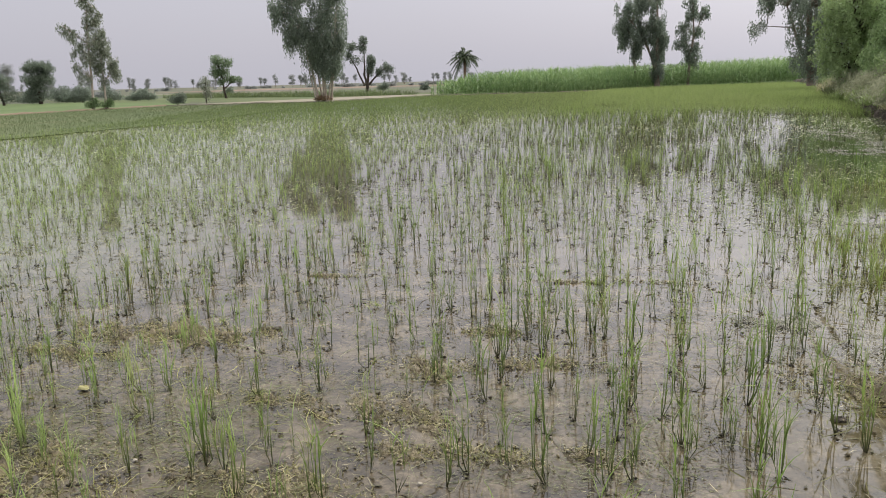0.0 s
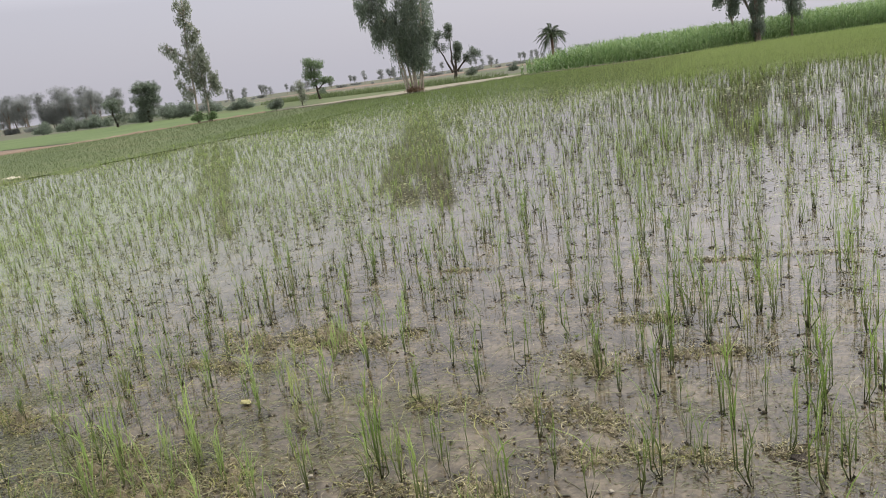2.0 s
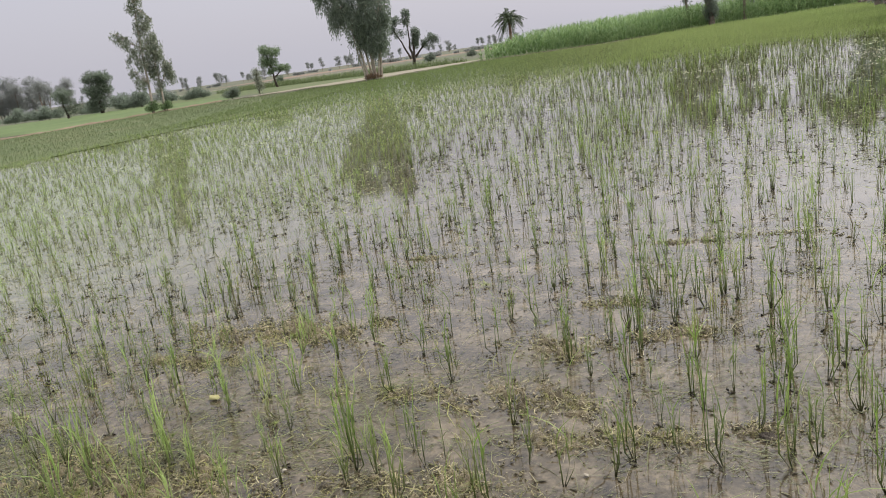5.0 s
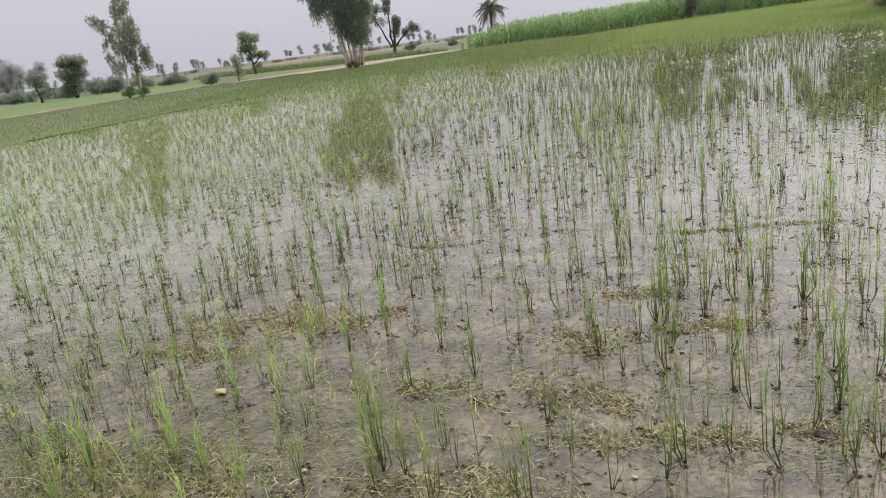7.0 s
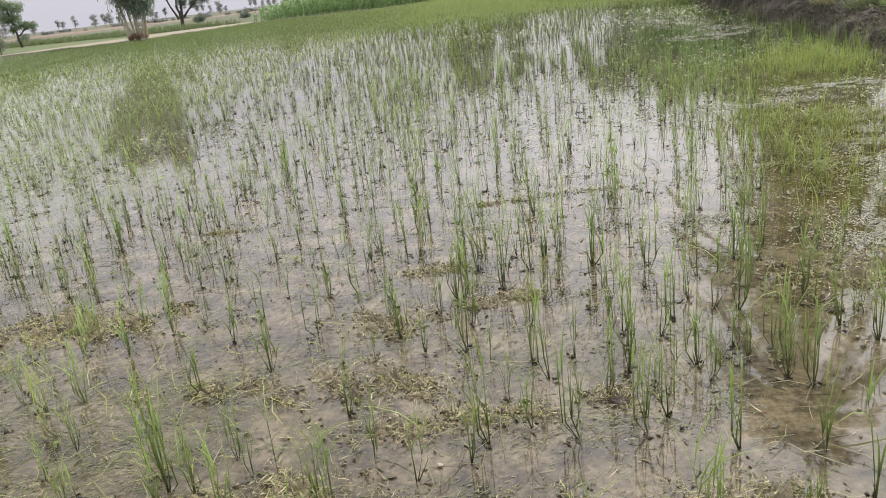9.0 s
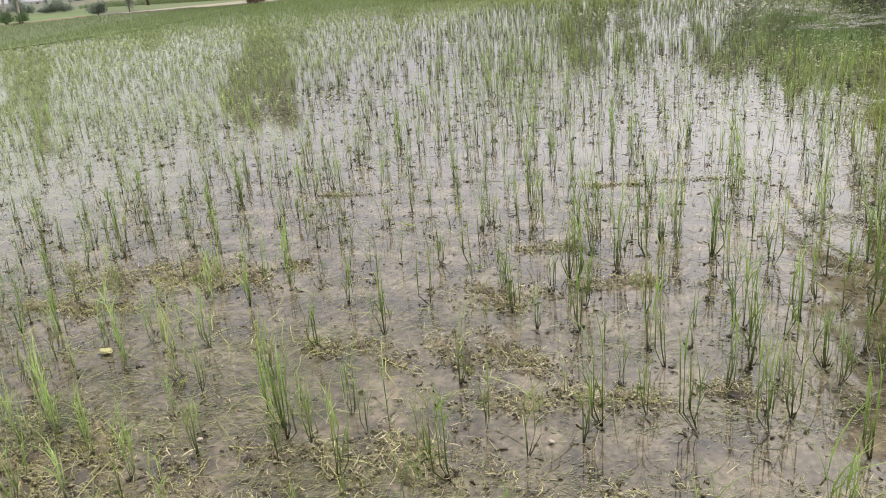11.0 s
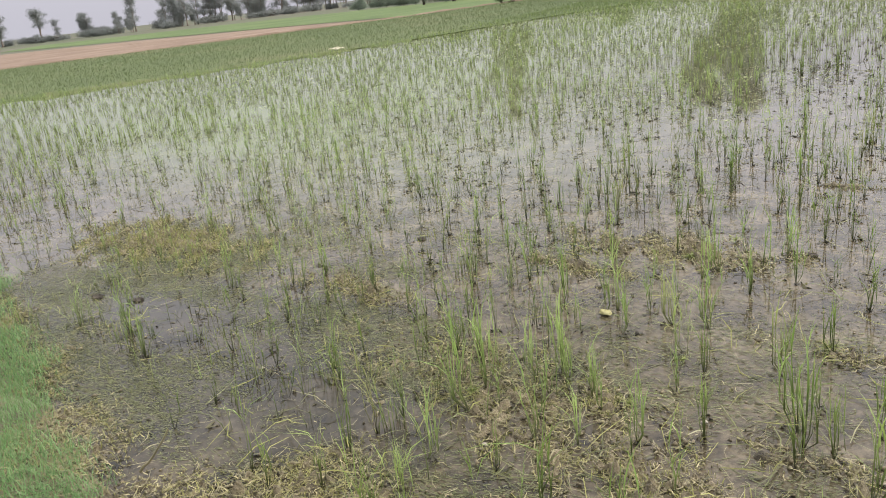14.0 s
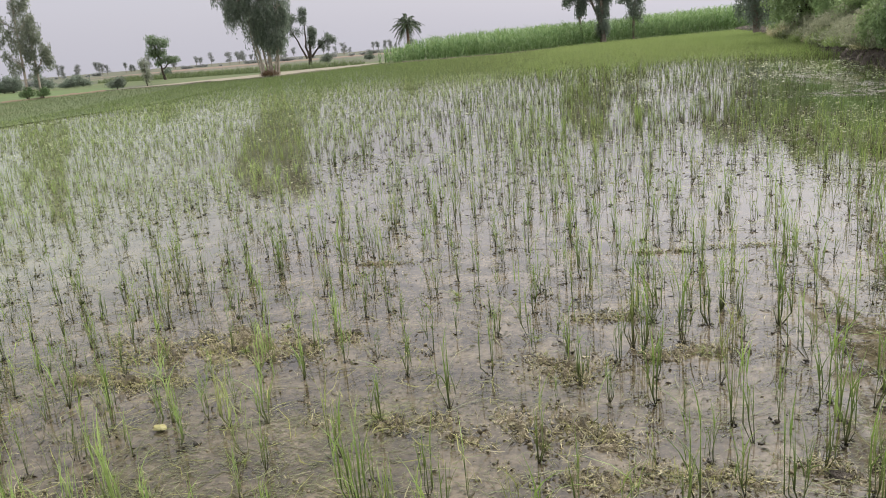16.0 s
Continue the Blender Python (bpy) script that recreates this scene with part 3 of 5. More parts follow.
# plants on the left take the lit copy, the rest the backlit one
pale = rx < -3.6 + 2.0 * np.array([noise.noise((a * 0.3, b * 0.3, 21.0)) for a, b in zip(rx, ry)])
for side, mat, lab in ((pale, M_RICE_LIT, "pale green young rice standing in greenish paddy water"), (~pale, M_RICE, "dark-stemmed young rice, coloured as if backlit, standing in flooded paddy water")):
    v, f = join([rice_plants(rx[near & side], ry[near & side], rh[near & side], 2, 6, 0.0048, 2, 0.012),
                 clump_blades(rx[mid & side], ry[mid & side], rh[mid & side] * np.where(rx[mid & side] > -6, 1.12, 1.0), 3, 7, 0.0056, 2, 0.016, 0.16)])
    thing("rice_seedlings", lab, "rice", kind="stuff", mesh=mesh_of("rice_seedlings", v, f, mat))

M_RICE_THICK = leaf_material("thick_rice", (0.105, 0.155, 0.048), (0.155, 0.215, 0.068), (0.215, 0.275, 0.10), 0.35, base=(0.05, 0.06, 0.02), base_top=0.06)
M_RICE_BRIGHT = leaf_material("bright_rice", (0.165, 0.23, 0.064), (0.24, 0.32, 0.097), (0.33, 0.40, 0.15), 0.4, base=(0.06, 0.065, 0.02), base_top=0.06)
bright = rx + 0.16 * (ry - 40) > -6 + 5 * rng.normal(0, 1, len(rx))
for side, mat, lab in ((bright, M_RICE_BRIGHT, "yellow-green young rice closing over the far water"), (~bright, M_RICE_THICK, "dull green young rice closing over the far water")):
    v, f = clump_blades(rx[far & side], ry[far & side], rh[far & side], 3, 5, 0.011, 1, 0.03)
    thing("distant_rice", lab, "rice", kind="stuff", mesh=mesh_of("distant_rice", v, f, mat))

# dense crop on the plot beyond the divide
x, y = scatter(DENSE, 40.0)
v, f = clump_blades(x, y, rng.uniform(0.08, 0.19, len(x)), 3, 4, 0.016, 1, 0.06, 0.8)
thing("dense_crop", "dense dull green young crop", "crop", kind="stuff", mesh=mesh_of("dense_crop", v, f, M_DENSE))

# bright turf on the field beyond the bank
x, y = scatter([(7.0, 9), (8.5, 18), (10, 28.5), (12.3, 41), (40, 45), (40, 9)], 14.0)
v, f = clump_blades(x, y, rng.uniform(0.12, 0.3, len(x)), 3, 5, 0.02, 1, 0.06, 0.5)
v[:, 2] += 0.30
thing("field_crop", "bright green low crop beyond the bank", "crop", kind="stuff", mesh=mesh_of("field_crop", v, f, M_FIELDCROP))


# ---- trees ----
def facing(loc):
    """The turn that sets a thing's x across the line from the paddy's near edge."""
    return -math.atan2(loc[0] - EYE0[0], loc[1] - EYE0[1])


def tree(name, label, loc, trunks, crowns, leaf_mat, bark_mat, leaves=26, leaf=(0.28, 0.09), droop=0.5, strand=0.0, sigma=0.35, category="tree", limb=0.5):
    """trunks: (foot, top, radius below, radius above); crowns: (centre, radii, number of clusters)."""
    root = thing(name, label, category, loc=loc)
    root.rotation_euler = (0, 0, facing(loc))
    wood, tops = [], []
    for a, b, r0, r1 in trunks:
        p = wander(a, b, 9, 0.05 * r0 * 6)
        p[0] = a
        wood.append(tube(p, np.linspace(r0, r1, 9) * np.array([1.25] + [1.0] * 8), 8))
        tops.append(p)
    allp = np.concatenate(tops)
    part("trunk", mesh_of("trunk", *join(wood), bark_mat, True), root)
    branches, green = [], []
    for c, r, n in crowns:
        c, r = np.array(c, float), np.array(r, float)
        u = rng.normal(0, 1, (n, 3))
        u /= np.linalg.norm(u, axis=1)[:, None]
        q = c + u * r * rng.uniform(0.35, 1.05, n)[:, None]
        for k, p in enumerate(q):
            if rng.uniform() < limb:
                below = allp[allp[:, 2] < p[2] + 0.1] if (allp[:, 2] < p[2] + 0.1).any() else allp
                a = below[np.argmin(np.linalg.norm((below - p) * (1, 1, 0.7), axis=1))]
                w = wander(a, p, 6, 0.05)
                branches.append(tube(w, np.linspace(0.05, 0.012, 6) * max(0.4, r.max() / 2.5), 4))
            m = rng.integers(int(leaves * 0.5), int(leaves * 1.5))
            off = np.clip(rng.normal(0, sigma, (m, 3)), -1.5 * sigma, 1.5 * sigma) * (1, 1, 0.75)
            if strand:
                off[:, :2] *= 0.45
                off[:, 2] -= rng.uniform(0, strand * rng.uniform(0.5, 1.3), m)
            green.append(p + off)
    g = np.concatenate(green)
    g = g[g[:, 2] > 0.15]
    n = len(g)
    ax = np.tile((0.0, 0.0, -1.0), (n, 1)) * droop
    v, f = leaf_quads(g, leaf[0] * rng.uniform(0.6, 1.3, n), leaf[1] * rng.uniform(0.6, 1.3, n), ax, 0.45)
    if branches:
        tagged(part("branchwork", mesh_of("branchwork", *join(branches), bark_mat, True), root), kind="stuff")
    part("crown", mesh_of("crown", v, f, leaf_mat), root)
    return root


def frond(length, sag, lean, az, leaflet, n, width, splay=0.8):
    """A palm frond from the origin: a rib and two rows of leaflets."""
    s = np.linspace(0, 1, 9)
    out = length * (s * math.cos(lean) - 0.12 * sag * s ** 2)
    up = length * (s * math.sin(lean) - sag * s ** 2)
    c = np.stack([out * math.cos(az), out * math.sin(az), up], 1)
    rib = tube(c, np.linspace(0.03, 0.006, 9) * length / 2.5, 4)
    t = np.repeat(np.linspace(0.18, 0.99, n), 2)
    side = np.tile([1.0, -1.0], n)
    i = np.clip((t * 8).astype(int), 0, 7)
    w = (t * 8 - i)[:, None]
    p = c[i] * (1 - w) + c[i + 1] * w
    d = c[i + 1] - c[i]
    d /= np.linalg.norm(d, axis=1)[:, None]
    lat = np.array([-math.sin(az), math.cos(az), 0.0])
    a = d * 0.75 + lat * side[:, None] * splay + np.array([0, 0, 0.12 - 0.35 * sag]) * min(1.0, splay)
    a /= np.linalg.norm(a, axis=1)[:, None]
    L = leaflet * (1 - 0.6 * np.abs(t - 0.45)) * rng.uniform(0.8, 1.1, len(t))
    v, f = leaf_quads(p + a * (L / 2)[:, None], L, np.full(len(t), width), a, 0.08)
    return rib, (v, f)


def date_palm(label, loc, height, crown, n_green, n_dead, trunk_r, lean=(0, 0), skirt=1.0, bark=M_PALMBARK):
    root = thing("date_palm", label, "palm tree", loc=loc)
    root.rotation_euler = (0, 0, facing(loc))
    p = np.stack([np.linspace(0, lean[0], 24), np.linspace(0, lean[1], 24), np.linspace(-0.1, height, 24)], 1)
    r = trunk_r * (1 + 0.12 * (np.arange(24) % 2)) * np.linspace(1.1, 0.9, 24)
    part("trunk", mesh_of("trunk", *tube(p, r, 9), bark), root)
    top = np.array([lean[0], lean[1], height])
    for k in range(n_green):
        el = rng.uniform(-0.9, 1.3)
        a, b = frond(crown * rng.uniform(0.8, 1.1), rng.uniform(0.35, 0.7), el, rng.uniform(0, 6.28), crown * 0.2, 26, 0.035 * crown / 2.5 * 1.6)
        leafy = part("frond", mesh_of("frond", b[0] + top, b[1], M_PALMLEAF), root)
        part("midrib", mesh_of("midrib", a[0] + top, a[1], M_PALMLEAF), leafy)
    for k in range(n_dead):
        z = 2.9 + 3.6 * skirt * rng.uniform(0, 1) ** (1.0, 2.6)[k % 2]
        az = rng.uniform(0, 6.28)
        a, b = frond(rng.uniform(1.3, 2.6), 0.05, rng.uniform(-1.56, -1.38), az, 0.36, 64, 0.02, 0.42)
        out = trunk_r + rng.uniform(0.2, 1.2) * rng.uniform(0.4, 1) * max(0.5, 1 - 0.1 * (z - 4))
        o = np.array([lean[0] * z / height + out * math.cos(az), lean[1] * z / height + out * math.sin(az), z])
        for q in (a, b):
            q[0][:] += o
            q[0][:, 2] = np.maximum(q[0][:, 2], 0.05)
        leafy = part("dead_frond", mesh_of("dead_frond", b[0], b[1], M_DEADFROND), root, "dry brown hanging dead frond")
        part("midrib", mesh_of("midrib", a[0], a[1], M_DEADFROND), leafy)
    return root


# the large weeping tree on the far bund
tree("weeping_tree", "tall weeping grey-green tree with several pale trunks on the bund", (-24.5, 60.4, 0.05),
     [((-0.5, 0, 0), (-2.2, 0.2, 7.6), 0.12, 0.04), ((0.0, 0.1, 0), (0.1, 0, 9.4), 0.14, 0.04), ((0.5, 0, 0), (1.4, 0, 8.2), 0.11, 0.04), ((-0.2, 0.3, 0), (-0.9, 0.5, 6), 0.09, 0.04), ((0.25, -0.2, 0), (0.9, -0.3, 5), 0.08, 0.03), ((-0.7, -0.1, 0), (-1.3, -0.2, 4), 0.07, 0.03), ((0.1, -0.3, 0), (0.2, -0.4, 4.5), 0.07, 0.03)],
     [((-2.0, 0, 8.8), (1.5, 1.4, 1.0), 37), ((-2.9, 0, 7.4), (1.2, 1.1, 0.9), 31), ((-2.0, 0, 6.2), (1.2, 1.3, 1.2), 41), ((0.9, 0, 8.9), (1.4, 1.4, 1.2), 43), ((0.6, 0, 6.6), (1.6, 1.4, 1.8), 68), ((-0.6, 0, 5.2), (1.5, 1.3, 1.2), 43), ((1.5, 0, 5.0), (0.5, 0.8, 1.2), 16), ((-0.5, 0, 3.7), (1.1, 0.9, 0.8), 25), ((0.9, 0, 3.4), (0.7, 0.8, 0.7), 16), ((-2.6, 0, 5.2), (0.5, 0.5, 0.5), 7), ((0.1, 0, 4.5), (1.2, 0.9, 1.2), 46), ((0.3, -0.3, 3.3), (1.2, 0.7, 0.6), 26)],
     M_EUC, M_PALEBARK, 78, (0.26, 0.07), 1.2, 1.3, 0.36)
tree("bush", "brown leaf litter and shoots heaped round the weeping tree's foot", (-24.62, 60.2, 0.05), [((0, 0, -0.05), (0, 0, 0.3), 0.03, 0.02)], [((0, 0, 0.22), (0.75, 0.5, 0.22), 70)], M_RUST, M_DARKBARK, 40, (0.12, 0.05), 0.1, 0, 0.12, category="bush", limb=0.2)
# the airy pair of gums
tree("gum_tree", "slender airy gum tree with a tall loose crown on the bund", (-38.9, 50.9, 0.05),
     [((-0.1, 0, 0), (0.35, 0, 9.1), 0.10, 0.03), ((0.2, 0, 4.6), (-1.5, 0, 6.0), 0.05, 0.02), ((0.2, 0, 7.7), (1.2, 0, 6.7), 0.04, 0.015)],
     [((0.35, 0, 8.7), (0.85, 0.8, 0.6), 30), ((0.0, 0, 7.8), (0.5, 0.5, 0.3), 12), ((0.5, 0, 7.3), (0.4, 0.4, 0.4), 9), ((-1.45, 0, 5.9), (0.4, 0.4, 0.35), 10), ((-0.95, 0, 5.35), (0.5, 0.5, 0.4), 13), ((0.45, 0, 6.4), (0.7, 0.7, 0.7), 29), ((0.35, 0, 5.1), (0.8, 0.8, 0.8), 33), ((-1.0, 0, 4.05), (0.35, 0.3, 0.25), 6), ((-0.4, 0, 4.4), (0.5, 0.5, 0.4), 12), ((-1.0, 0, 3.2), (0.4, 0.3, 0.22), 7), ((0.1, 0, 3.7), (0.6, 0.7, 0.6), 23), ((-0.35, 0, 2.4), (0.5, 0.5, 0.6), 16), ((1.1, 0, 6.75), (0.3, 0.3, 0.15), 4)],
     M_GUM, M_PALEBARK, 26, (0.21, 0.07), 0.7, 0.4, 0.23, limb=0.6)
tree("gum_tree", "young gum tree with pale trunk and loose crown", (-38.49, 51.6, 0.05),
     [((0, 0, 0), (0.1, 0, 5.6), 0.09, 0.03), ((0.05, 0, 1.8), (0.8, 0, 3.2), 0.05, 0.02)],
     [((0.25, 0, 4.4), (0.7, 0.7, 0.9), 34), ((0.7, 0, 3.2), (0.6, 0.6, 0.6), 26), ((-0.2, 0, 3.1), (0.55, 0.5, 0.55), 18), ((0.25, 0, 5.5), (0.35, 0.4, 0.4), 9), ((0.95, 0, 2.6), (0.35, 0.3, 0.3), 9), ((0.1, 0, 2.3), (0.4, 0.4, 0.4), 9)],
     M_GUM, M_PALEBARK, 34, (0.21, 0.07), 0.7, 0.5, 0.23, limb=0.6)
# the gums in front of the corn
tree("gum_tree", "tall dense gum tree with a leafy trunk before the corn", (2.4, 99.9, 0.1),
     [((-0.2, 0, 0), (-0.6, 0, 11.0), 0.32, 0.08), ((-0.2, 0, 1.6), (-4.0, 0, 8.4), 0.2, 0.06), ((-2.6, 0.4, 0), (-3.0, 0, 6.0), 0.2, 0.08)],
     [((-3.3, 0, 9.0), (1.9, 1.8, 1.7), 50), ((-4.5, 0, 7.2), (1.1, 1.2, 0.8), 20), ((-4.2, 0, 5.6), (0.9, 1.0, 0.7), 15), ((-2.5, 0, 6.2), (1.5, 1.4, 1.5), 45), ((-0.4, 0, 6.9), (1.2, 1.3, 1.9), 50), ((0.3, 0, 5.6), (0.7, 0.9, 0.9), 18), ((-1.6, 0, 10.8), (2.0, 2.0, 1.5), 40), ((-0.3, 0, 3.8), (0.8, 0.8, 1.0), 22), ((-0.2, 0, 1.9), (0.7, 0.8, 1.4), 28), ((-2.7, 0, 4.2), (0.6, 0.7, 0.7), 15)],
     M_EUC, M_BARK, 70, (0.30, 0.12), 0.8, 0.6, 0.46)
tree("gum_tree", "loose-crowned gum tree rising behind the corn", (6.2, 104.6, 0.1),
     [((-0.2, 0, 0), (0.0, 0, 10.4), 0.22, 0.05), ((-0.2, 0, 3.5), (1.5, 0, 8.8), 0.12, 0.04)],
     [((-0.2, 0, 10.2), (0.9, 0.9, 1.2), 17), ((0.2, 0, 8.6), (1.0, 0.9, 0.9), 18), ((1.6, 0, 8.9), (0.8, 0.7, 0.6), 13), ((-0.6, 0, 6.9), (1.1, 1.0, 1.0), 20), ((0.7, 0, 6.6), (0.6, 0.6, 0.6), 8), ((-1.2, 0, 5.4), (0.9, 0.8, 0.8), 17), ((0.1, 0, 4.6), (1.2, 1.0, 0.7), 20), ((0.3, 0, 3.4), (1.6, 1.0, 0.6), 25)],
     M_EUC, M_BARK, 46, (0.30, 0.12), 0.7, 0.5, 0.42)
tree("field_tree", "small bushy green tree in a far field", (-51.2, 91.9, -0.05),
     [((0.0, 0, 0), (-0.5, 0, 3.5), 0.16, 0.06), ((-0.1, 0, 1.3), (1.4, 0, 2.5), 0.09, 0.04)],
     [((-0.9, 0, 4.5), (0.9, 0.9, 0.8), 31), ((0.2, 0, 4.4), (0.8, 0.8, 0.6), 21), ((-1.1, 0, 3.4), (0.8, 0.8, 0.6), 24), ((-0.1, 0, 3.0), (0.9, 0.9, 0.7), 25), ((0.7, 0, 2.3), (0.7, 0.7, 0.5), 17), ((1.5, 0, 2.4), (0.6, 0.6, 0.3), 11), ((-0.4, 0, 2.1), (0.6, 0.6, 0.4), 13)],
     M_SMALLTREE, M_DARKBARK, 40, (0.22, 0.10), 0.3, 0, 0.26)
tree("scrub_tree", "dark crooked tree with forked trunk in a dry field", (-43.1, 123.0, -0.05),
     [((0, 0, 0), (-0.5, 0, 3.0), 0.3, 0.14), ((-0.4, 0, 1.0), (-2.9, 0, 6.2), 0.18, 0.06), ((-0.4, 0, 2.6), (-0.3, 0, 8.4), 0.14, 0.05), ((0, 0, 0.6), (0.6, 0, 5.2), 0.24, 0.1), ((0.3, 0, 1.2), (3.4, 0, 4.0), 0.18, 0.06)],
     [((-0.3, 0, 8.2), (0.6, 0.6, 0.5), 13), ((-0.5, 0, 7.0), (0.6, 0.6, 0.6), 11), ((-2.3, 0, 7.3), (1.2, 0.9, 0.6), 18), ((-2.9, 0, 6.0), (0.8, 0.8, 0.6), 11), ((-1.6, 0, 5.2), (1.3, 0.8, 0.35), 10), ((0.7, 0, 5.0), (0.6, 0.7, 0.8), 28), ((0.5, 0, 3.6), (0.8, 0.7, 0.9), 24), ((3.2, 0, 4.0), (0.7, 0.7, 0.6), 13), ((2.3, 0, 3.2), (0.9, 0.7, 0.5), 14), ((3.9, 0, 3.6), (0.6, 0.5, 0.3), 6)],
     M_FIELDLEAF, M_DARKBARK, 62, (0.24, 0.10), 0.3, 0.2, 0.46)
tree("broad_tree", "dense dark green tree among bushes at the field's end", (-67.6, 79.0, -0.05),
     [((-0.4, 0, 0), (-0.3, 0, 4), 0.2, 0.1)], [((-0.9, 0, 4.1), (1.1, 1.2, 0.8), 35), ((0.5, 0, 4.2), (0.9, 1.0, 0.8), 31), ((-0.9, 0, 2.8), (1.3, 1.2, 0.8), 42), ((0.4, 0, 3.0), (0.9, 1.0, 0.8), 31), ((-0.6, 0, 1.6), (1.0, 1.0, 0.8), 35), ((-0.9, 0, 0.8), (1.4, 1.0, 0.6), 28)],
     M_FIELDLEAF, M_DARKBARK, 44, (0.24, 0.10), 0.2, 0, 0.28)
tree("broad_tree", "smaller pale grey-green tree beside a field", (-69.8, 75.2, -0.05),
     [((0, 0, 0), (-0.2, 0, 2.5), 0.15, 0.06)], [((-0.2, 0, 2.7), (1.2, 1.2, 1.0), 40), ((0.8, 0, 1.2), (1.4, 1, 0.8), 26)],
     M_FIELDLEAF, M_DARKBARK, 44, (0.22, 0.09), 0.2, 0, 0.3)
date_palm("distant date palm with a round grey-green crown", (-29.9, 137.2, 0), 5.3, 3.1, 80, 0, 0.24)

# the thicket on the right bank
tree("thicket_tree", "tall dense grey-green tree at the end of the bank", (13.6, 71.5, 0.3),
     [((0.4, 0, 0), (0.2, 0, 8.4), 0.3, 0.1), ((0.4, 0, 1), (-1.8, 0, 6.4), 0.18, 0.06), ((-0.6, 0, 4.6), (-4.2, 0, 5.0), 0.06, 0.02)],
     [((0.4, 0, 6.3), (2.6, 2.6, 2.4), 150), ((-1.6, 0, 8.0), (2.2, 2.0, 1.2), 60), ((0.4, 0, 3.0), (2.1, 2, 2.2), 110), ((-3.2, 0, 7.0), (0.9, 1, 0.8), 18), ((-3.9, 0, 5.0), (0.6, 0.5, 0.25), 8), ((2.6, 0, 5.0), (1.8, 1.6, 2.6), 80)],
     M_EUC, M_BARK, 60, (0.24, 0.08), 0.8, 0.8, 0.42)
tree("thicket_tree", "leafy green tree crowding the bank", (11.4, 47.0, 0.3),
     [((0, 0, 0), (0, 0, 4.6), 0.18, 0.08)], [((0.2, -0.4, 4.3), (2.1, 2, 1.8), 170), ((-0.2, -0.3, 2.2), (2.0, 1.8, 1.7), 160)],
     M_LIGHTLEAF, M_DARKBARK, 56, (0.19, 0.08), 0.5, 0.3, 0.36)
for loc, h, mat in (((12.2, 41.5, 0.3), 1.4, M_THICKET), ((11.5, 36.0, 0.3), 1.2, M_LIGHTLEAF), ((13.6, 50.0, 0.3), 1.7, M_EUC), ((10.8, 31.5, 0.3), 0.6, M_LIGHTLEAF), ((10.0, 27.5, 0.3), 0.62, M_LIGHTLEAF), ((8.3, 25.0, 0.3), 0.42, M_LIGHTLEAF)):
    tree("thicket_tree", "bushy light green shrub tree on the bank", loc,
         [((0, 0, 0), (0, 0, 3 * h), 0.07, 0.03), ((0.1, 0, 0), (0.6, 0, 2.2 * h), 0.05, 0.03)],
         [((0, 0, 2.5 * h), (1.1 * h, 1.1, 1.1 * h), 100), ((-0.4, 0, 1.1 * h), (1.2 * h, 1.1, 0.9 * h), 110), ((0.7, 0, 3.4 * h), (0.7 * h, 0.8, 0.5 * h), 36), ((-0.7, 0, 1.9 * h), (0.5, 0.5, 0.5), 26)],
         mat, M_DARKBARK, 60, (0.14, 0.06), 0.5, 0.2, 0.25, limb=0.12)
M_PALEBUSH = leaf_material("pale_bush_leaf", (0.17, 0.19, 0.11), (0.26, 0.275, 0.17), (0.38, 0.38, 0.26), 0.5)
for loc, r in (((8.0, 24.0, 0.3), 0.75), ((8.35, 26.8, 0.3), 0.9), ((8.9, 29.6, 0.3), 1.0), ((9.4, 32.8, 0.3), 0.95), ((10.1, 36.4, 0.3), 1.15), ((10.9, 40.6, 0.3), 1.2), ((11.8, 46.0, 0.3), 1.3), ((13.0, 53.0, 0.3), 1.3)):
    tree("bank_bush", "pale fluffy bush leaning over the bank", loc, [((0, 0, -0.1), (0, 0, 0.7 * r), 0.04, 0.02)],
         [((0, 0, 0.5 * r), (0.95 * r, 0.8 * r, 0.42 * r), 90), ((0.5 * r, 0, 0.85 * r), (0.5 * r, 0.5 * r, 0.35 * r), 40), ((-0.6 * r, 0, 0.2 * r), (0.6 * r, 0.5 * r, 0.25 * r), 30)],
         M_PALEBUSH, M_DARKBARK, 60, (0.13, 0.035), -0.6, 0, 0.17 * r, category="bush", limb=0.1)
for loc, h in (((7.2, 19.9, 0.3), 0.8), ((8.0, 19.2, 0.3), 0.36), ((9.2, 18.9, 0.3), 0.5)):
    tree("dark_shrub", "dark dense shrub at the edge of the bank", loc,
         [((0, 0, -0.1), (0, 0, 1.8 * h), 0.04, 0.02)], [((0, 0, 1.0 * h), (0.7 * h, 0.6, 0.85 * h), 110), ((0.1, 0, 2.0 * h), (0.5 * h, 0.5, 0.5 * h), 50), ((0.5, 0.2, 0.5 * h), (0.6, 0.5, 0.4), 40)],
         M_DARKLEAF, M_DARKBARK, 60, (0.10, 0.04), 0.3, 0.1, 0.15, category="shrub", limb=0.1)
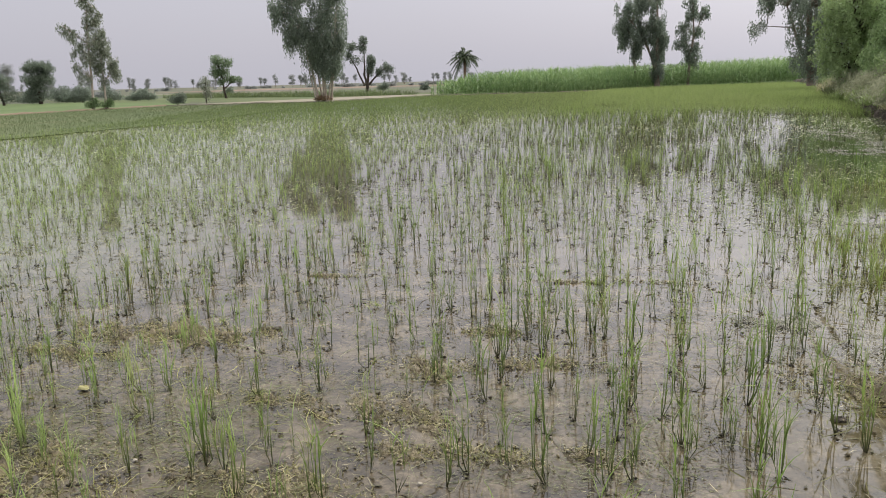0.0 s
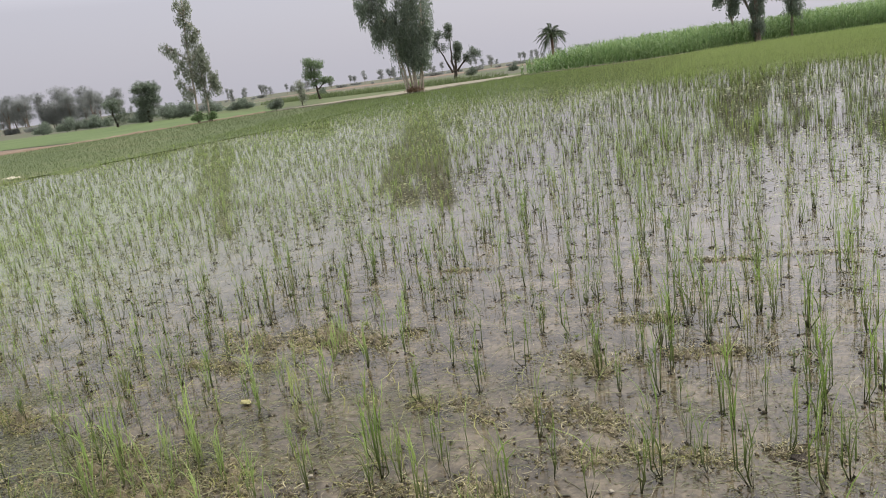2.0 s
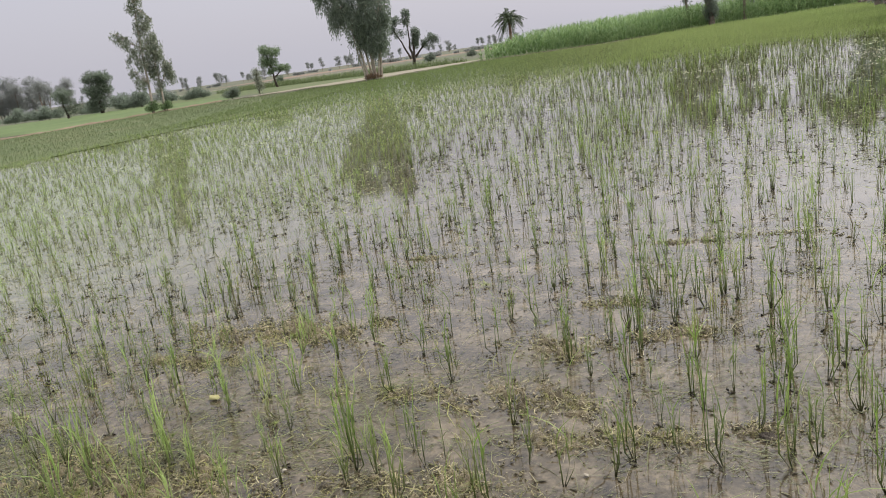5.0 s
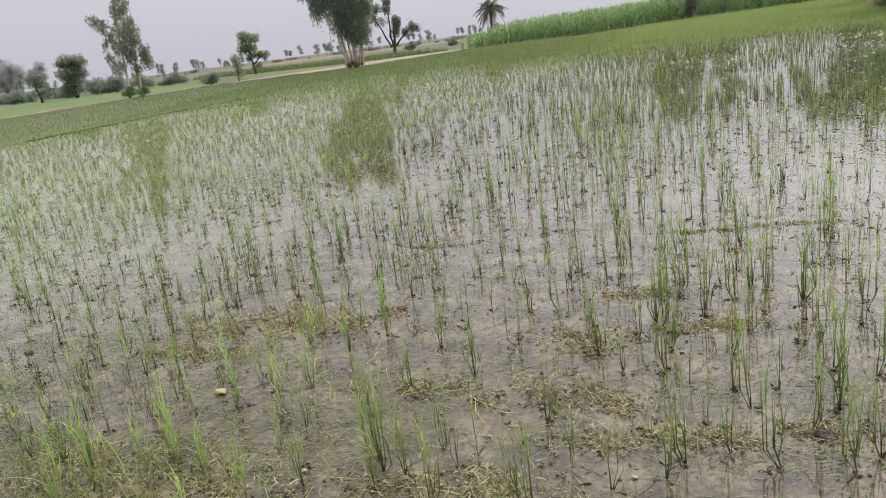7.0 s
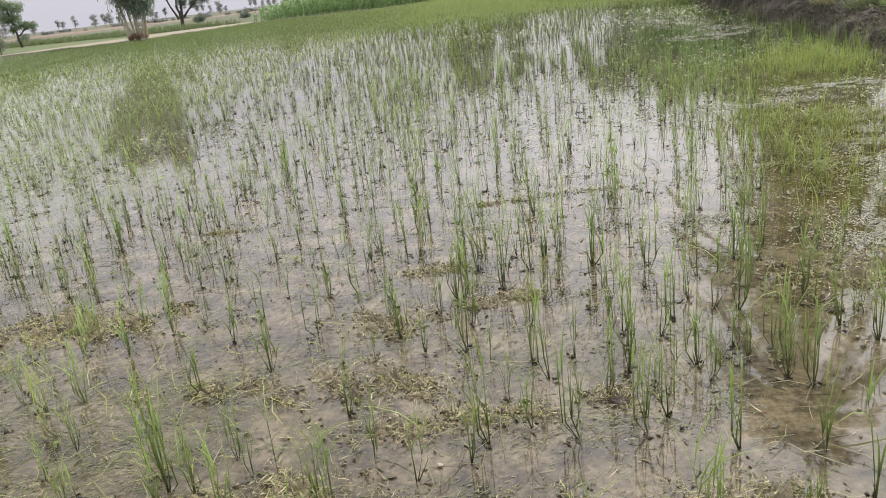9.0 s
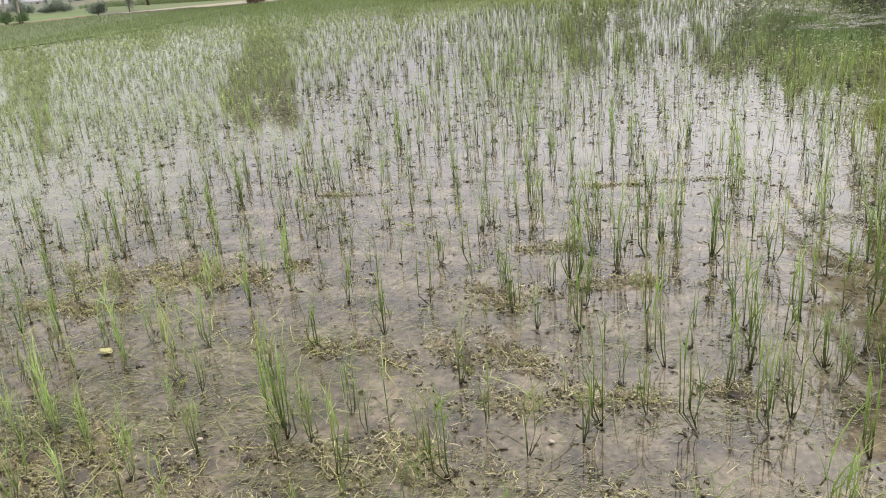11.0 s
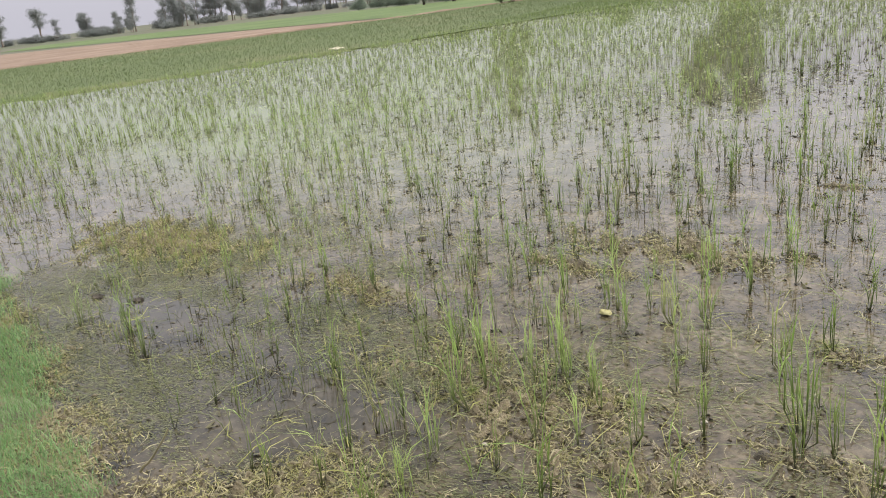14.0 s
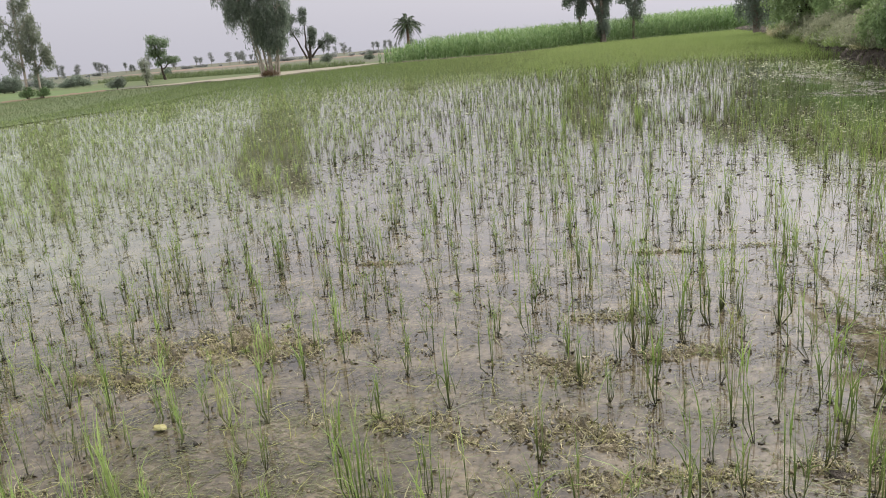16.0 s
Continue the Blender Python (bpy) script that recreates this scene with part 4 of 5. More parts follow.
tree("thicket_tree", "dark leafy undergrowth tangled behind the palms", (10.0, 24.4, 0.3),
     [((-1, 0, -0.1), (-1, 0, 3.4), 0.07, 0.03), ((1, 0, -0.1), (1.0, 0, 3.4), 0.07, 0.03)],
     [((-1.2, 0, 2.0), (1.2, 1.0, 1.8), 170), ((0.6, 0, 1.8), (1.4, 1.0, 1.6), 190), ((0, 0, 4.1), (1.7, 1.0, 1.3), 170), ((0.3, 0, 5.6), (1.2, 0.8, 1.1), 100), ((0.2, 0.0, 0.7), (2.2, 0.8, 0.6), 130)],
     M_DARKLEAF, M_DARKBARK, 64, (0.13, 0.06), 0.5, 0.3, 0.26, limb=0.1)
for loc, h, mat in (((9.6, 22.4, 0.3), 0.8, M_UNDER), ((8.6, 22.6, 0.3), 0.5, M_THICKET), ((7.7, 22.6, 0.3), 0.9, M_THICKET), ((10.05, 23.0, 0.3), 2.1, M_UNDER), ((9.75, 22.5, 0.3), 1.75, M_UNDER)):
    tree("thicket_tree", "green leafy bush crowding the foot of the palms", loc,
         [((0, 0, -0.1), (0, 0, 2.2 * h), 0.05, 0.02)],
         [((0, 0, 1.4 * h), (0.75, 0.6, 1.0 * h), 100), ((0.3, 0, 2.6 * h), (0.7, 0.6, 0.8 * h), 70), ((-0.4, 0, 0.7 * h), (0.7, 0.5, 0.5), 70)],
         mat, M_DARKBARK, 60, (0.11, 0.05), 0.5, 0.2, 0.18, limb=0.1)
date_palm("tall date palm with a skirt of dead brown fronds", (8.9, 21.6, 0.3), 11.2, 3.2, 50, 110, 0.17, (0.0, 0.3), 2.1, M_DARKBARK)
date_palm("tall date palm with a skirt of dead brown fronds", (8.15, 21.2, 0.3), 6.5, 3.3, 36, 40, 0.17, (-0.2, 0.2), 1.0, M_DARKBARK)
date_palm("old date palm with a bare reddish-brown trunk", (10.15, 20.2, 0.3), 5.4, 1.8, 16, 0, 0.17, (0.1, 0.2), 0.9)
tree("young_tree", "young yellow-green tree at a far field edge", (21.6, 40.2, 0.3),
     [((0, 0, 0), (0, 0, 2.4), 0.08, 0.03)], [((0, 0, 1.5), (1.3, 1.0, 1.1), 80), ((0.4, 0, 3.2), (1.2, 1.0, 1.1), 60)], M_LIGHTLEAF, M_BARK, 36, (0.2, 0.1), 0.3, 0, 0.25)

tree("dry_bush", "rusty brown dry bush on the bank", (8.4, 14.9, 0.3), [((0, 0, -0.05), (0, 0, 0.4), 0.02, 0.01)], [((0, 0, 0.25), (0.7, 0.5, 0.22), 60), ((0.9, 0, 0.2), (0.6, 0.5, 0.18), 40)], M_RUST, M_DARKBARK, 130, (0.05, 0.014), 0.1, 0, 0.11, category="bush", limb=0.2)
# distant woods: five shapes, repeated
# distance haze is put into this leaf colour as pale grey
M_FARLEAF = leaf_material("hazed_leaf", (0.22, 0.235, 0.225), (0.26, 0.275, 0.26), (0.30, 0.315, 0.295), 0.8)
WOODS = []
for k in range(7):
    h = 6.4 + k * 0.6
    zs = ((0.34, 0.55, 0.74, 0.9), (0.6, 0.8, 0.92), (0.4, 0.62, 0.84))[k % 3]
    cr = [((rng.uniform(-1.1, 1.1), rng.uniform(-0.8, 0.8), h * z), (1.4 + rng.uniform(0, 0.9), 1.4, h * 0.12), 14) for z in zs for _ in range(2)]
    WOODS.append(tree("far_tree", "distant tree in a loose row, leaves paled for haze", (-190 + 5 * k, 112 + 7 * k, -0.05), [((0, 0, 0), (0.5, 0, h * 0.8), 0.2, 0.07), ((0, 0, h * 0.3), (-0.9, 0, h * 0.7), 0.12, 0.05)], cr, M_FARLEAF, M_BARK, 34, (0.30, 0.16), 0.2, 0, 0.50))
    tagged(WOODS[-1], group="distant row of trees")
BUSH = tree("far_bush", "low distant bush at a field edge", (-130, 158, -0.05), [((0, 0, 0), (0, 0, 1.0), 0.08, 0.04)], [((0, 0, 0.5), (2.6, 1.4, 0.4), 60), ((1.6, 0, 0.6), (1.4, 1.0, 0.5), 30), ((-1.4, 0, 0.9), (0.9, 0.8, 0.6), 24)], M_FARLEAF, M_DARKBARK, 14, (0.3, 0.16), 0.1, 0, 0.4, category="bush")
tagged(BUSH, group="distant bushes")


def far_copies(line, count, spread, lo, hi, shapes=WOODS):
    line = np.array(line, float)
    for k in range(count):
        s = min(max(((k // 4) * 4 + rng.normal(2.0, 1.7)) / count, 0.0), 0.999) * (len(line) - 1)
        i = min(int(s), len(line) - 2)
        p = line[i] * (1 - s + i) + line[i + 1] * (s - i) + rng.normal(0, spread, 2)
        ob = copy_thing(shapes[rng.integers(len(shapes))], pose(p[0], p[1], -0.05, 0, 0, rng.uniform(0, 360)))
        z = rng.uniform(lo, hi)
        ob.scale = (z * rng.uniform(0.8, 1.1), z * rng.uniform(0.8, 1.1), z)


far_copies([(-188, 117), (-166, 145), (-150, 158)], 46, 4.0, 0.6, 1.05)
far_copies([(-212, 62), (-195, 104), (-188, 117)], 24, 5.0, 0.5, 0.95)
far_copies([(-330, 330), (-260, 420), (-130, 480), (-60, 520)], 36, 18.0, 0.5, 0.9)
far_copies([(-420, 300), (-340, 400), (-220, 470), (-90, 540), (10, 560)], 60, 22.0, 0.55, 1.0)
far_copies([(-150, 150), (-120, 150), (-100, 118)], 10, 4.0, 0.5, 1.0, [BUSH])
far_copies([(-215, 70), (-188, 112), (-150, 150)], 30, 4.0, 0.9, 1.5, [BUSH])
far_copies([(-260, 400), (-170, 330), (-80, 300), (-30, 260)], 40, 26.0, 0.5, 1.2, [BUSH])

# a ragged green hedge behind the field, two shapes repeated
HEDGE = []
for k in range(2):
    HEDGE.append(tree("hedge_bush", "dull green bush in a ragged hedge behind a field", (-66 - 3 * k, 83.5, -0.05), [((0, 0, 0), (0.1, 0, 1.0), 0.05, 0.02)], [((0, 0, 0.7), (1.3, 0.8, 0.6), 56), ((0.5 - k, 0, 1.35), (0.6, 0.5, 0.5), 22), ((-0.9 + 1.6 * k, 0, 0.5), (0.8, 0.6, 0.4), 24)], M_EUC, M_DARKBARK, 20, (0.2, 0.10), 0.1, 0, 0.26, category="bush", limb=0.2))
    tagged(HEDGE[-1], group="bushes in the hedge")
far_copies([(-92, 84), (-80, 85), (-69, 83), (-60, 87)], 22, 0.9, 0.6, 1.15, HEDGE)

# bushes along the far bund
for loc, s, lab, mat in (((-37.9, 60.2, 0), 1.0, "pale grey-green round bush beside the bund", M_FIELDLEAF), ((-38.95, 50.7, 0.05), 0.75, "low dark bush at the foot of a gum", M_UNDER), ((-38.15, 51.4, 0.05), 0.65, "low dark bush at the foot of a gum", M_UNDER), ((-60, 108, 0), 1.2, "low scrub in a dry field", M_FIELDLEAF), ((-42, 128, 0), 1.4, "low scrub in a dry field", M_FIELDLEAF), ((-32, 118, 0), 1.1, "tall dry scrub by a field edge", M_FIELDLEAF)):
    tree("bush", lab, loc, [((0, 0, 0), (0, 0, 0.7 * s), 0.04, 0.02)], [((0, 0, 0.42 * s), (0.7 * s, 0.65 * s, 0.38 * s), 60), ((0.25 * s, 0, 0.8 * s), (0.4 * s, 0.4 * s, 0.3 * s), 18)], mat, M_DARKBARK, 26, (0.16 * s, 0.06 * s), 0.1, 0, 0.17 * s, category="bush", limb=0.2)
tree("tall_shrub", "thin pale green upright shrub on the bund", (-36.4, 62.3, 0), [((0, 0, 0), (0, 0, 2), 0.04, 0.02)], [((0, 0, 1.7), (0.35, 0.35, 0.7), 30), ((0.1, 0, 0.7), (0.25, 0.25, 0.5), 20)], M_GUM, M_DARKBARK, 20, (0.2, 0.06), -0.5, 0, 0.18, category="shrub")

# rough green growth along the track behind the verge
x, y = scatter([(-68, 103), (-45, 91), (-31, 84), (-24, 88), (-46, 97), (-68, 111)], 9.0)
v, f = clump_blades(x, y, rng.uniform(0.35, 0.95, len(x)), 4, 7, 0.05, 2, 0.12, 0.5)
thing("track_scrub", "rough dull green grass growing along a track", "grass", kind="stuff", mesh=mesh_of("track_scrub", v, f, M_ROUGH))

# ---- corn ----
CORN = [(20.5, 115.2), (2.6, 101.2), (-8.0, 80.6), (-20.2, 77.6), (-20.5, 112), (16, 140), (36, 132)]
x, y = scatter(CORN, 4.0)
front = np.minimum.reduce([np.hypot(x - a, y - b) for a, b in [(p[0] * (1 - s) + q[0] * s, p[1] * (1 - s) + q[1] * s) for p, q in zip(CORN[:3], CORN[1:4]) for s in np.linspace(0, 1, 12)]])
k = (front < 7) | (rng.uniform(0, 1, len(x)) < 0.35)
x, y, front = x[k], y[k], front[k]
hc = (1.95 + 0.030 * (x + 20)) * rng.uniform(0.76, 1.14, len(x)) * np.clip(0.62 + 0.09 * (x + 20.5), 0.5, 1.0)
n = len(x)
st = blades(np.stack([x, y, np.zeros(n)], 1), hc, rng.uniform(0, 6.28, n), np.full(n, 0.03), np.full(n, 0.05), 1)
i = np.repeat(np.arange(n), 9)
m = len(i)
zb = hc[i] * np.tile(np.linspace(0.1, 0.85, 9), n)
lf = blades(np.stack([x[i], y[i], zb], 1), hc[i] * rng.uniform(0.26, 0.42, m), rng.uniform(0, 6.28, m), rng.uniform(0.6, 2.0, m), np.full(m, 0.105), 3)
i = np.repeat(np.arange(n), 3)
ts = blades(np.stack([x[i], y[i], hc[i] * 0.9], 1), np.full(len(i), 0.35), rng.uniform(0, 6.28, len(i)), rng.uniform(0, 0.4, len(i)), np.full(len(i), 0.03), 1)
thing("corn_crop", "standing green corn with arching leaves behind the paddy", "corn", kind="stuff", mesh=mesh_of("corn_crop", *join([st, lf, ts]), M_CORN))
# hedge-like crop beyond the right field
x, y = scatter([(28, 62), (60, 46), (62, 52), (32, 70)], 5.0)
n = len(x)
i = np.repeat(np.arange(n), 12)
m = len(i)
lf = blades(np.stack([x[i], y[i], 0.3 + np.tile(np.linspace(0.1, 2.3, 12), n)], 1), rng.uniform(0.4, 0.7, m), rng.uniform(0, 6.28, m), rng.uniform(0.6, 1.8, m), np.full(m, 0.07), 2)
thing("far_corn_crop", "dark green tall crop beyond the right field", "corn", kind="stuff", mesh=mesh_of("far_corn_crop", *lf, M_UNDER))


# ---- the near shore: mud, weeds, straw ----
HEAPS = [(-2.3, 4.52, 0.75, 0.26), (-2.65, 4.1, 0.35, 0.12), (-0.57, 4.24, 0.26, 0.20), (-0.6, 3.62, 0.38, 0.22), (-0.35, 3.3, 0.30, 0.12), (-0.05, 3.33, 0.30, 0.10), (0.33, 3.4, 0.20, 0.08),
         (-0.75, 2.9, 0.36, 0.20), (-1.1, 2.95, 0.30, 0.10), (-0.2, 2.62, 0.60, 0.22), (0.55, 2.7, 0.40, 0.18), (-2.35, 2.85, 0.95, 0.32), (-1.65, 2.6, 0.65, 0.20), (-1.3, 3.7, 0.32, 0.10), (-3.6, 3.3, 0.45, 0.16),
         (-5.6, 3.3, 1.0, 0.42), (-4.2, 2.35, 0.35, 0.16), (0.0, 4.4, 0.32, 0.12), (-0.27, 4.88, 0.30, 0.08), (1.75, 4.35, 0.55, 0.28), (-1.9, 6.05, 0.32, 0.05), (0.0, 6.13, 0.35, 0.05), (0.57, 6.22, 0.30, 0.05)]


def heap_field(x, y):
    """How far the mud rises at (x, y): 0 in open water, 1 on a heap."""
    edge = 1.86 + 0.52 * np.clip((x + 2.95) / 0.55, 0, 1) - 0.17 * np.minimum(x + 3.0, 0) + 0.06 * np.sin(x * 7.0) + 0.04 * np.sin(x * 17.0)
    bank = np.clip((edge - y) / 0.3, 0, 1) * 0.85 * np.clip((2.3 - x) / 0.9, 0, 1)
    f = np.zeros_like(x)
    deep = np.clip(1.5 - np.sqrt(((x + 3.9) / 1.25) ** 2 + ((y - 2.6) / 0.55) ** 2), 0, 1)
    for cx, cy, a, b in HEAPS:
        w = 0.28 * np.sin(9 * x + 3 * cy) * np.cos(11 * y + 2 * cx) + 0.22 * np.sin(23 * x + 17 * y)
        f = np.maximum(f, np.clip(1.2 + w - np.sqrt(((x - cx) / a) ** 2 + ((y - cy) / b) ** 2), 0, 1))
    return np.maximum(f * (1 - 0.9 * deep), bank)


def fbm(x, y, scale, octaves=3):
    return np.array([noise.fractal((a * scale, b * scale, 2.0), 1.0, 2.0, octaves) for a, b in zip(x.ravel(), y.ravel())]).reshape(x.shape)


gx, gy = np.meshgrid(np.arange(-7.0, 2.6, 0.014), np.arange(1.2, 6.6, 0.014))
hf = heap_field(gx, gy)
big, fine = fbm(gx, gy, 3.2, 3), fbm(gx, gy, 24.0, 4)
gz = -0.034 + 0.029 * hf + 0.012 * big + 0.056 * fine * (0.35 + hf) - 0.02 * (gx > 1.2) * (hf < 0.2)
nyx = gx.shape
idx = np.arange(gx.size).reshape(nyx)
F = np.stack([idx[:-1, :-1], idx[:-1, 1:], idx[1:, 1:], idx[1:, :-1]], -1).reshape(-1, 4)
V = np.stack([gx, gy, gz], -1).reshape(-1, 3)
F = F[(V[F][:, :, 2].max(1) > -0.004)]
used = np.unique(F)
remap = np.full(len(V), -1)
remap[used] = np.arange(len(used))
thing("mud_bed", "wet brown mud and clods breaking the shallow water", "mud", kind="stuff", mesh=mesh_of("mud_bed", V[used], remap[F], M_MUD, True))


def crumbs(x, y, z, size):
    """Small crooked clods, each a squashed octahedron."""
    n = len(x)
    c = np.stack([x, y, z], 1)[:, None, :]
    o = np.array([(1, 0, 0), (0, 1, 0), (-1, 0, 0), (0, -1, 0), (0, 0, 0.7), (0, 0, -0.7)], float)
    V = c + o[None] * size[:, None, None] * rng.uniform(0.3, 1.7, (n, 6, 1)) + rng.normal(0, 0.4, (n, 6, 3)) * size[:, None, None]
    f = np.array([(0, 1, 4), (1, 2, 4), (2, 3, 4), (3, 0, 4), (1, 0, 5), (2, 1, 5), (3, 2, 5), (0, 3, 5)])
    return V.reshape(-1, 3), ((np.arange(n) * 6)[:, None, None] + f[None]).reshape(-1, 3)


def lying(x, y, z, length, width, tilt=0.12):
    """Straws and bits lying flat."""
    n = len(x)
    az = rng.uniform(0, 2 * math.pi, n)
    a = np.stack([np.cos(az), np.sin(az), rng.normal(0, tilt, n)], 1)
    b = np.stack([-np.sin(az), np.cos(az), rng.normal(0, 0.3, n)], 1)
    c = np.stack([x, y, z], 1)
    a, b = a * (length / 2)[:, None], b * (width / 2)[:, None]
    mid = rng.normal(0, 0.12, n)[:, None] * length[:, None] * b / (np.linalg.norm(b, axis=1)[:, None] + 1e-9)
    V = np.stack([c - a - b * 0.6, c - a + b * 0.6, c + b + mid, c - b + mid, c + a + b * 0.3, c + a - b * 0.3], 1).reshape(-1, 3)
    f = np.array([[0, 1, 2, 3], [3, 2, 4, 5]])
    return V, ((np.arange(n) * 6)[:, None, None] + f[None]).reshape(-1, 4)


def shore(y):
    """Rise of the near bund's foot."""
    return 0.07 * np.clip((1.78 - y) / 0.4, 0, 1)


def strew(n, box, power, floor=0.1):
    """Random spots, thicker where the mud rises."""
    x, y = rng.uniform(box[0], box[1], n), rng.uniform(box[2], box[3], n)
    k = rng.uniform(0, 1, n) < floor + (1 - floor) * heap_field(x, y) ** power
    return x[k], y[k]


M_CRUMB = leaf_material("mud_crumb", (0.022, 0.019, 0.010), (0.135, 0.117, 0.064), (0.30, 0.265, 0.155), 0.0, 0.7)
x, y = strew(110000, (-7, 2.6, 1.35, 6.8), 1.3, 0.003)
n = len(x)
thing("mud_crumbs", "dark crumbs of wet mud on the shallows", "mud", kind="stuff", mesh=mesh_of("mud_crumbs", *crumbs(x, y, rng.uniform(0.0, 0.010, n) + shore(y), np.minimum(rng.gamma(2.0, 0.0019, n) + 0.002, 0.008)), M_CRUMB))
x, y = strew(70000, (-7, 2.6, 1.4, 6.8), 1.2, 0.012)
n = len(x)
M_CLODLET = leaf_material("wet_clod", (0.016, 0.013, 0.007), (0.09, 0.073, 0.039), (0.25, 0.205, 0.12), 0.0, 0.55)
thing("wet_clods", "dark broken clods heaped on the wet mud", "mud", kind="stuff", mesh=mesh_of("wet_clods", *crumbs(x, y, rng.uniform(0.0, 0.014, n) + shore(y), np.minimum(rng.gamma(2.0, 0.0018, n) + 0.002, 0.009)), M_CLODLET))
x, y = strew(85000, (-7, 2.6, 1.4, 6.8), 1.2, 0.004)
n = len(x)
M_CHIP = leaf_material("straw_chip", (0.060, 0.053, 0.022), (0.21, 0.183, 0.082), (0.41, 0.36, 0.19), 0.1)
thing("straw_chips", "broken pale straw chips lying on the mud heaps", "straw", kind="stuff", mesh=mesh_of("straw_chips", *lying(x, y, rng.uniform(0.008, 0.026, n) + shore(y), rng.gamma(2.0, 0.008, n) + 0.010, rng.uniform(0.002, 0.005, n), 0.3), M_CHIP))
x, y = strew(46000, (-7, 2.6, 1.4, 6.8), 1.0, 0.07)
n = len(x)
thing("straw_litter", "wet straw and dead stalks strewn on mud and water", "straw", kind="stuff", mesh=mesh_of("straw_litter", *lying(x, y, rng.uniform(0.003, 0.016, n) + shore(y), rng.gamma(1.6, 0.026, n) + 0.015, rng.uniform(0.001, 0.003, n)), M_STRAW))
x, y = strew(230000, (-7, 2.6, 1.6, 6.8), 1.4, 0.012)
mat_n = np.array([noise.fractal((a * 3.0, b * 5.0, 6.0), 1.0, 2.0, 3) for a, b in zip(x, y)])
k = rng.uniform(-0.45, 0.45, len(x)) < mat_n + 0.38 - 0.22 * np.clip((x + 1.9) / 1.2, 0, 1)
x, y = x[k], y[k]
n = len(x)
v, f = blades(np.stack([x, y, np.full(n, 0.0)], 1), (rng.gamma(3.0, 0.0055, n) + 0.006) * (1 + 1.3 * np.clip((-x - 3.6) / 1.5, 0, 1)), rng.uniform(0, 6.28, n), rng.uniform(0.3, 1.6, n), rng.uniform(0.0015, 0.0042, n), 2)
thing("water_weeds", "low olive-green weeds growing on the mud", "weeds", kind="stuff", mesh=mesh_of("water_weeds", v, f, M_WEED))
# bits of olive weed, thickest on the mud towards the grassy end of the shore
x, y = rng.uniform(-7, 1.6, 520000), rng.uniform(1.35, 5.0, 520000)
k = rng.uniform(-0.3, 0.3, len(x)) + 0.75 * heap_field(x, y) - 0.52 - 0.10 * np.clip(x + 2.0, -2, 3) > 0
x, y = x[k], y[k]
k = np.array([noise.fractal((a * 2.2, b * 4.0, 15.0), 1.0, 2.0, 4) for a, b in zip(x, y)]) + rng.uniform(-0.3, 0.3, len(x)) > 0.02
x, y = x[k], y[k]
n = len(x)
M_ALGA = leaf_material("olive_weed_bits", (0.070, 0.065, 0.022), (0.225, 0.208, 0.072), (0.39, 0.36, 0.155), 0.15, 0.7)
thing("weed_bits", "matted bits of olive weed on wet mud", "water weed", kind="stuff", mesh=mesh_of("weed_bits", *lying(x, y, rng.uniform(0.002, 0.012, n) + shore(y), rng.gamma(2.0, 0.006, n) + 0.006, rng.uniform(0.0012, 0.0035, n), 0.35), M_ALGA))
# small bright tufts of weed rooted in the mud
M_TUFT = leaf_material("weed_tuft", (0.09, 0.12, 0.025), (0.17, 0.22, 0.05), (0.29, 0.33, 0.10), 0.3)
TUFTS = []
for k in range(5):
    v, f = blades(np.tile((0.0, 0.0, -0.004), (70, 1)), rng.gamma(3.0, 0.012, 70) + 0.012, rng.uniform(0, 6.28, 70), rng.uniform(0.4, 2.2, 70), rng.uniform(0.0025, 0.005, 70), 3)
    for e in (0, 1):                            # all blades spring from one foot
        f[np.isin(f, 8 * np.arange(70) + e)] = e
    TUFTS.append(mesh_of("weed_tuft", v, f, M_TUFT))
tx, ty = strew(420, (-3.4, 1.7, 2.4, 6.4), 1.5, 0.03)
for a, b in zip(tx[:20], ty[:20]):
    ob = thing("weed_tuft", "small bright green weed tuft on wet mud", "weed", "weed tufts on the mud", loc=(a, b, 0.006), mesh=TUFTS[rng.integers(5)])
    ob.rotation_euler = (0, 0, rng.uniform(0, 6.28))
    q = rng.uniform(0.35, 0.8)
    ob.scale = (q * rng.uniform(0.8, 1.7), q, q)
# dark bits of root and leaf afloat, also round the feet of the plants
x, y = rng.uniform(-9, 5, 9000), rng.uniform(2, 12, 9000)
x[:1500], y[:1500] = rng.normal(2.6, 0.9, 1500), rng.normal(5.2, 1.4, 1500)
k = rng.integers(0, len(rx), 26000)
k = np.concatenate([k[(dist[k] < 24)], np.repeat(np.flatnonzero(dist < 20), 2), np.repeat(np.flatnonzero(dist < 13), 2)])
x, y = np.concatenate([x, rx[k] + rng.normal(0, 0.022, len(k))]), np.concatenate([y, ry[k] + rng.normal(0, 0.03, len(k))])
n = len(x)
thing("floating_debris", "dark bits of root and leaf floating on the water", "debris", kind="stuff", mesh=mesh_of("floating_debris", *lying(x, y, rng.uniform(0.002, 0.008, n), (rng.gamma(2.0, 0.009, n) + 0.010) * (1 + 0.03 * np.clip(y - 4, 0, 14)), rng.uniform(0.004, 0.014, n) * (1 + 0.04 * np.clip(y - 4, 0, 14))), M_DEBRIS))

x, y = rng.uniform(-19, 7.5, 150000), rng.uniform(2.4 ** 0.5, 40 ** 0.5, 150000) ** 2
k = np.array([noise.noise((a * 0.35, b * 0.35, 9.0)) for a, b in zip(x, y)]) + rng.uniform(-0.6, 0.6, 150000) - 0.012 * (x + 6) > -0.05
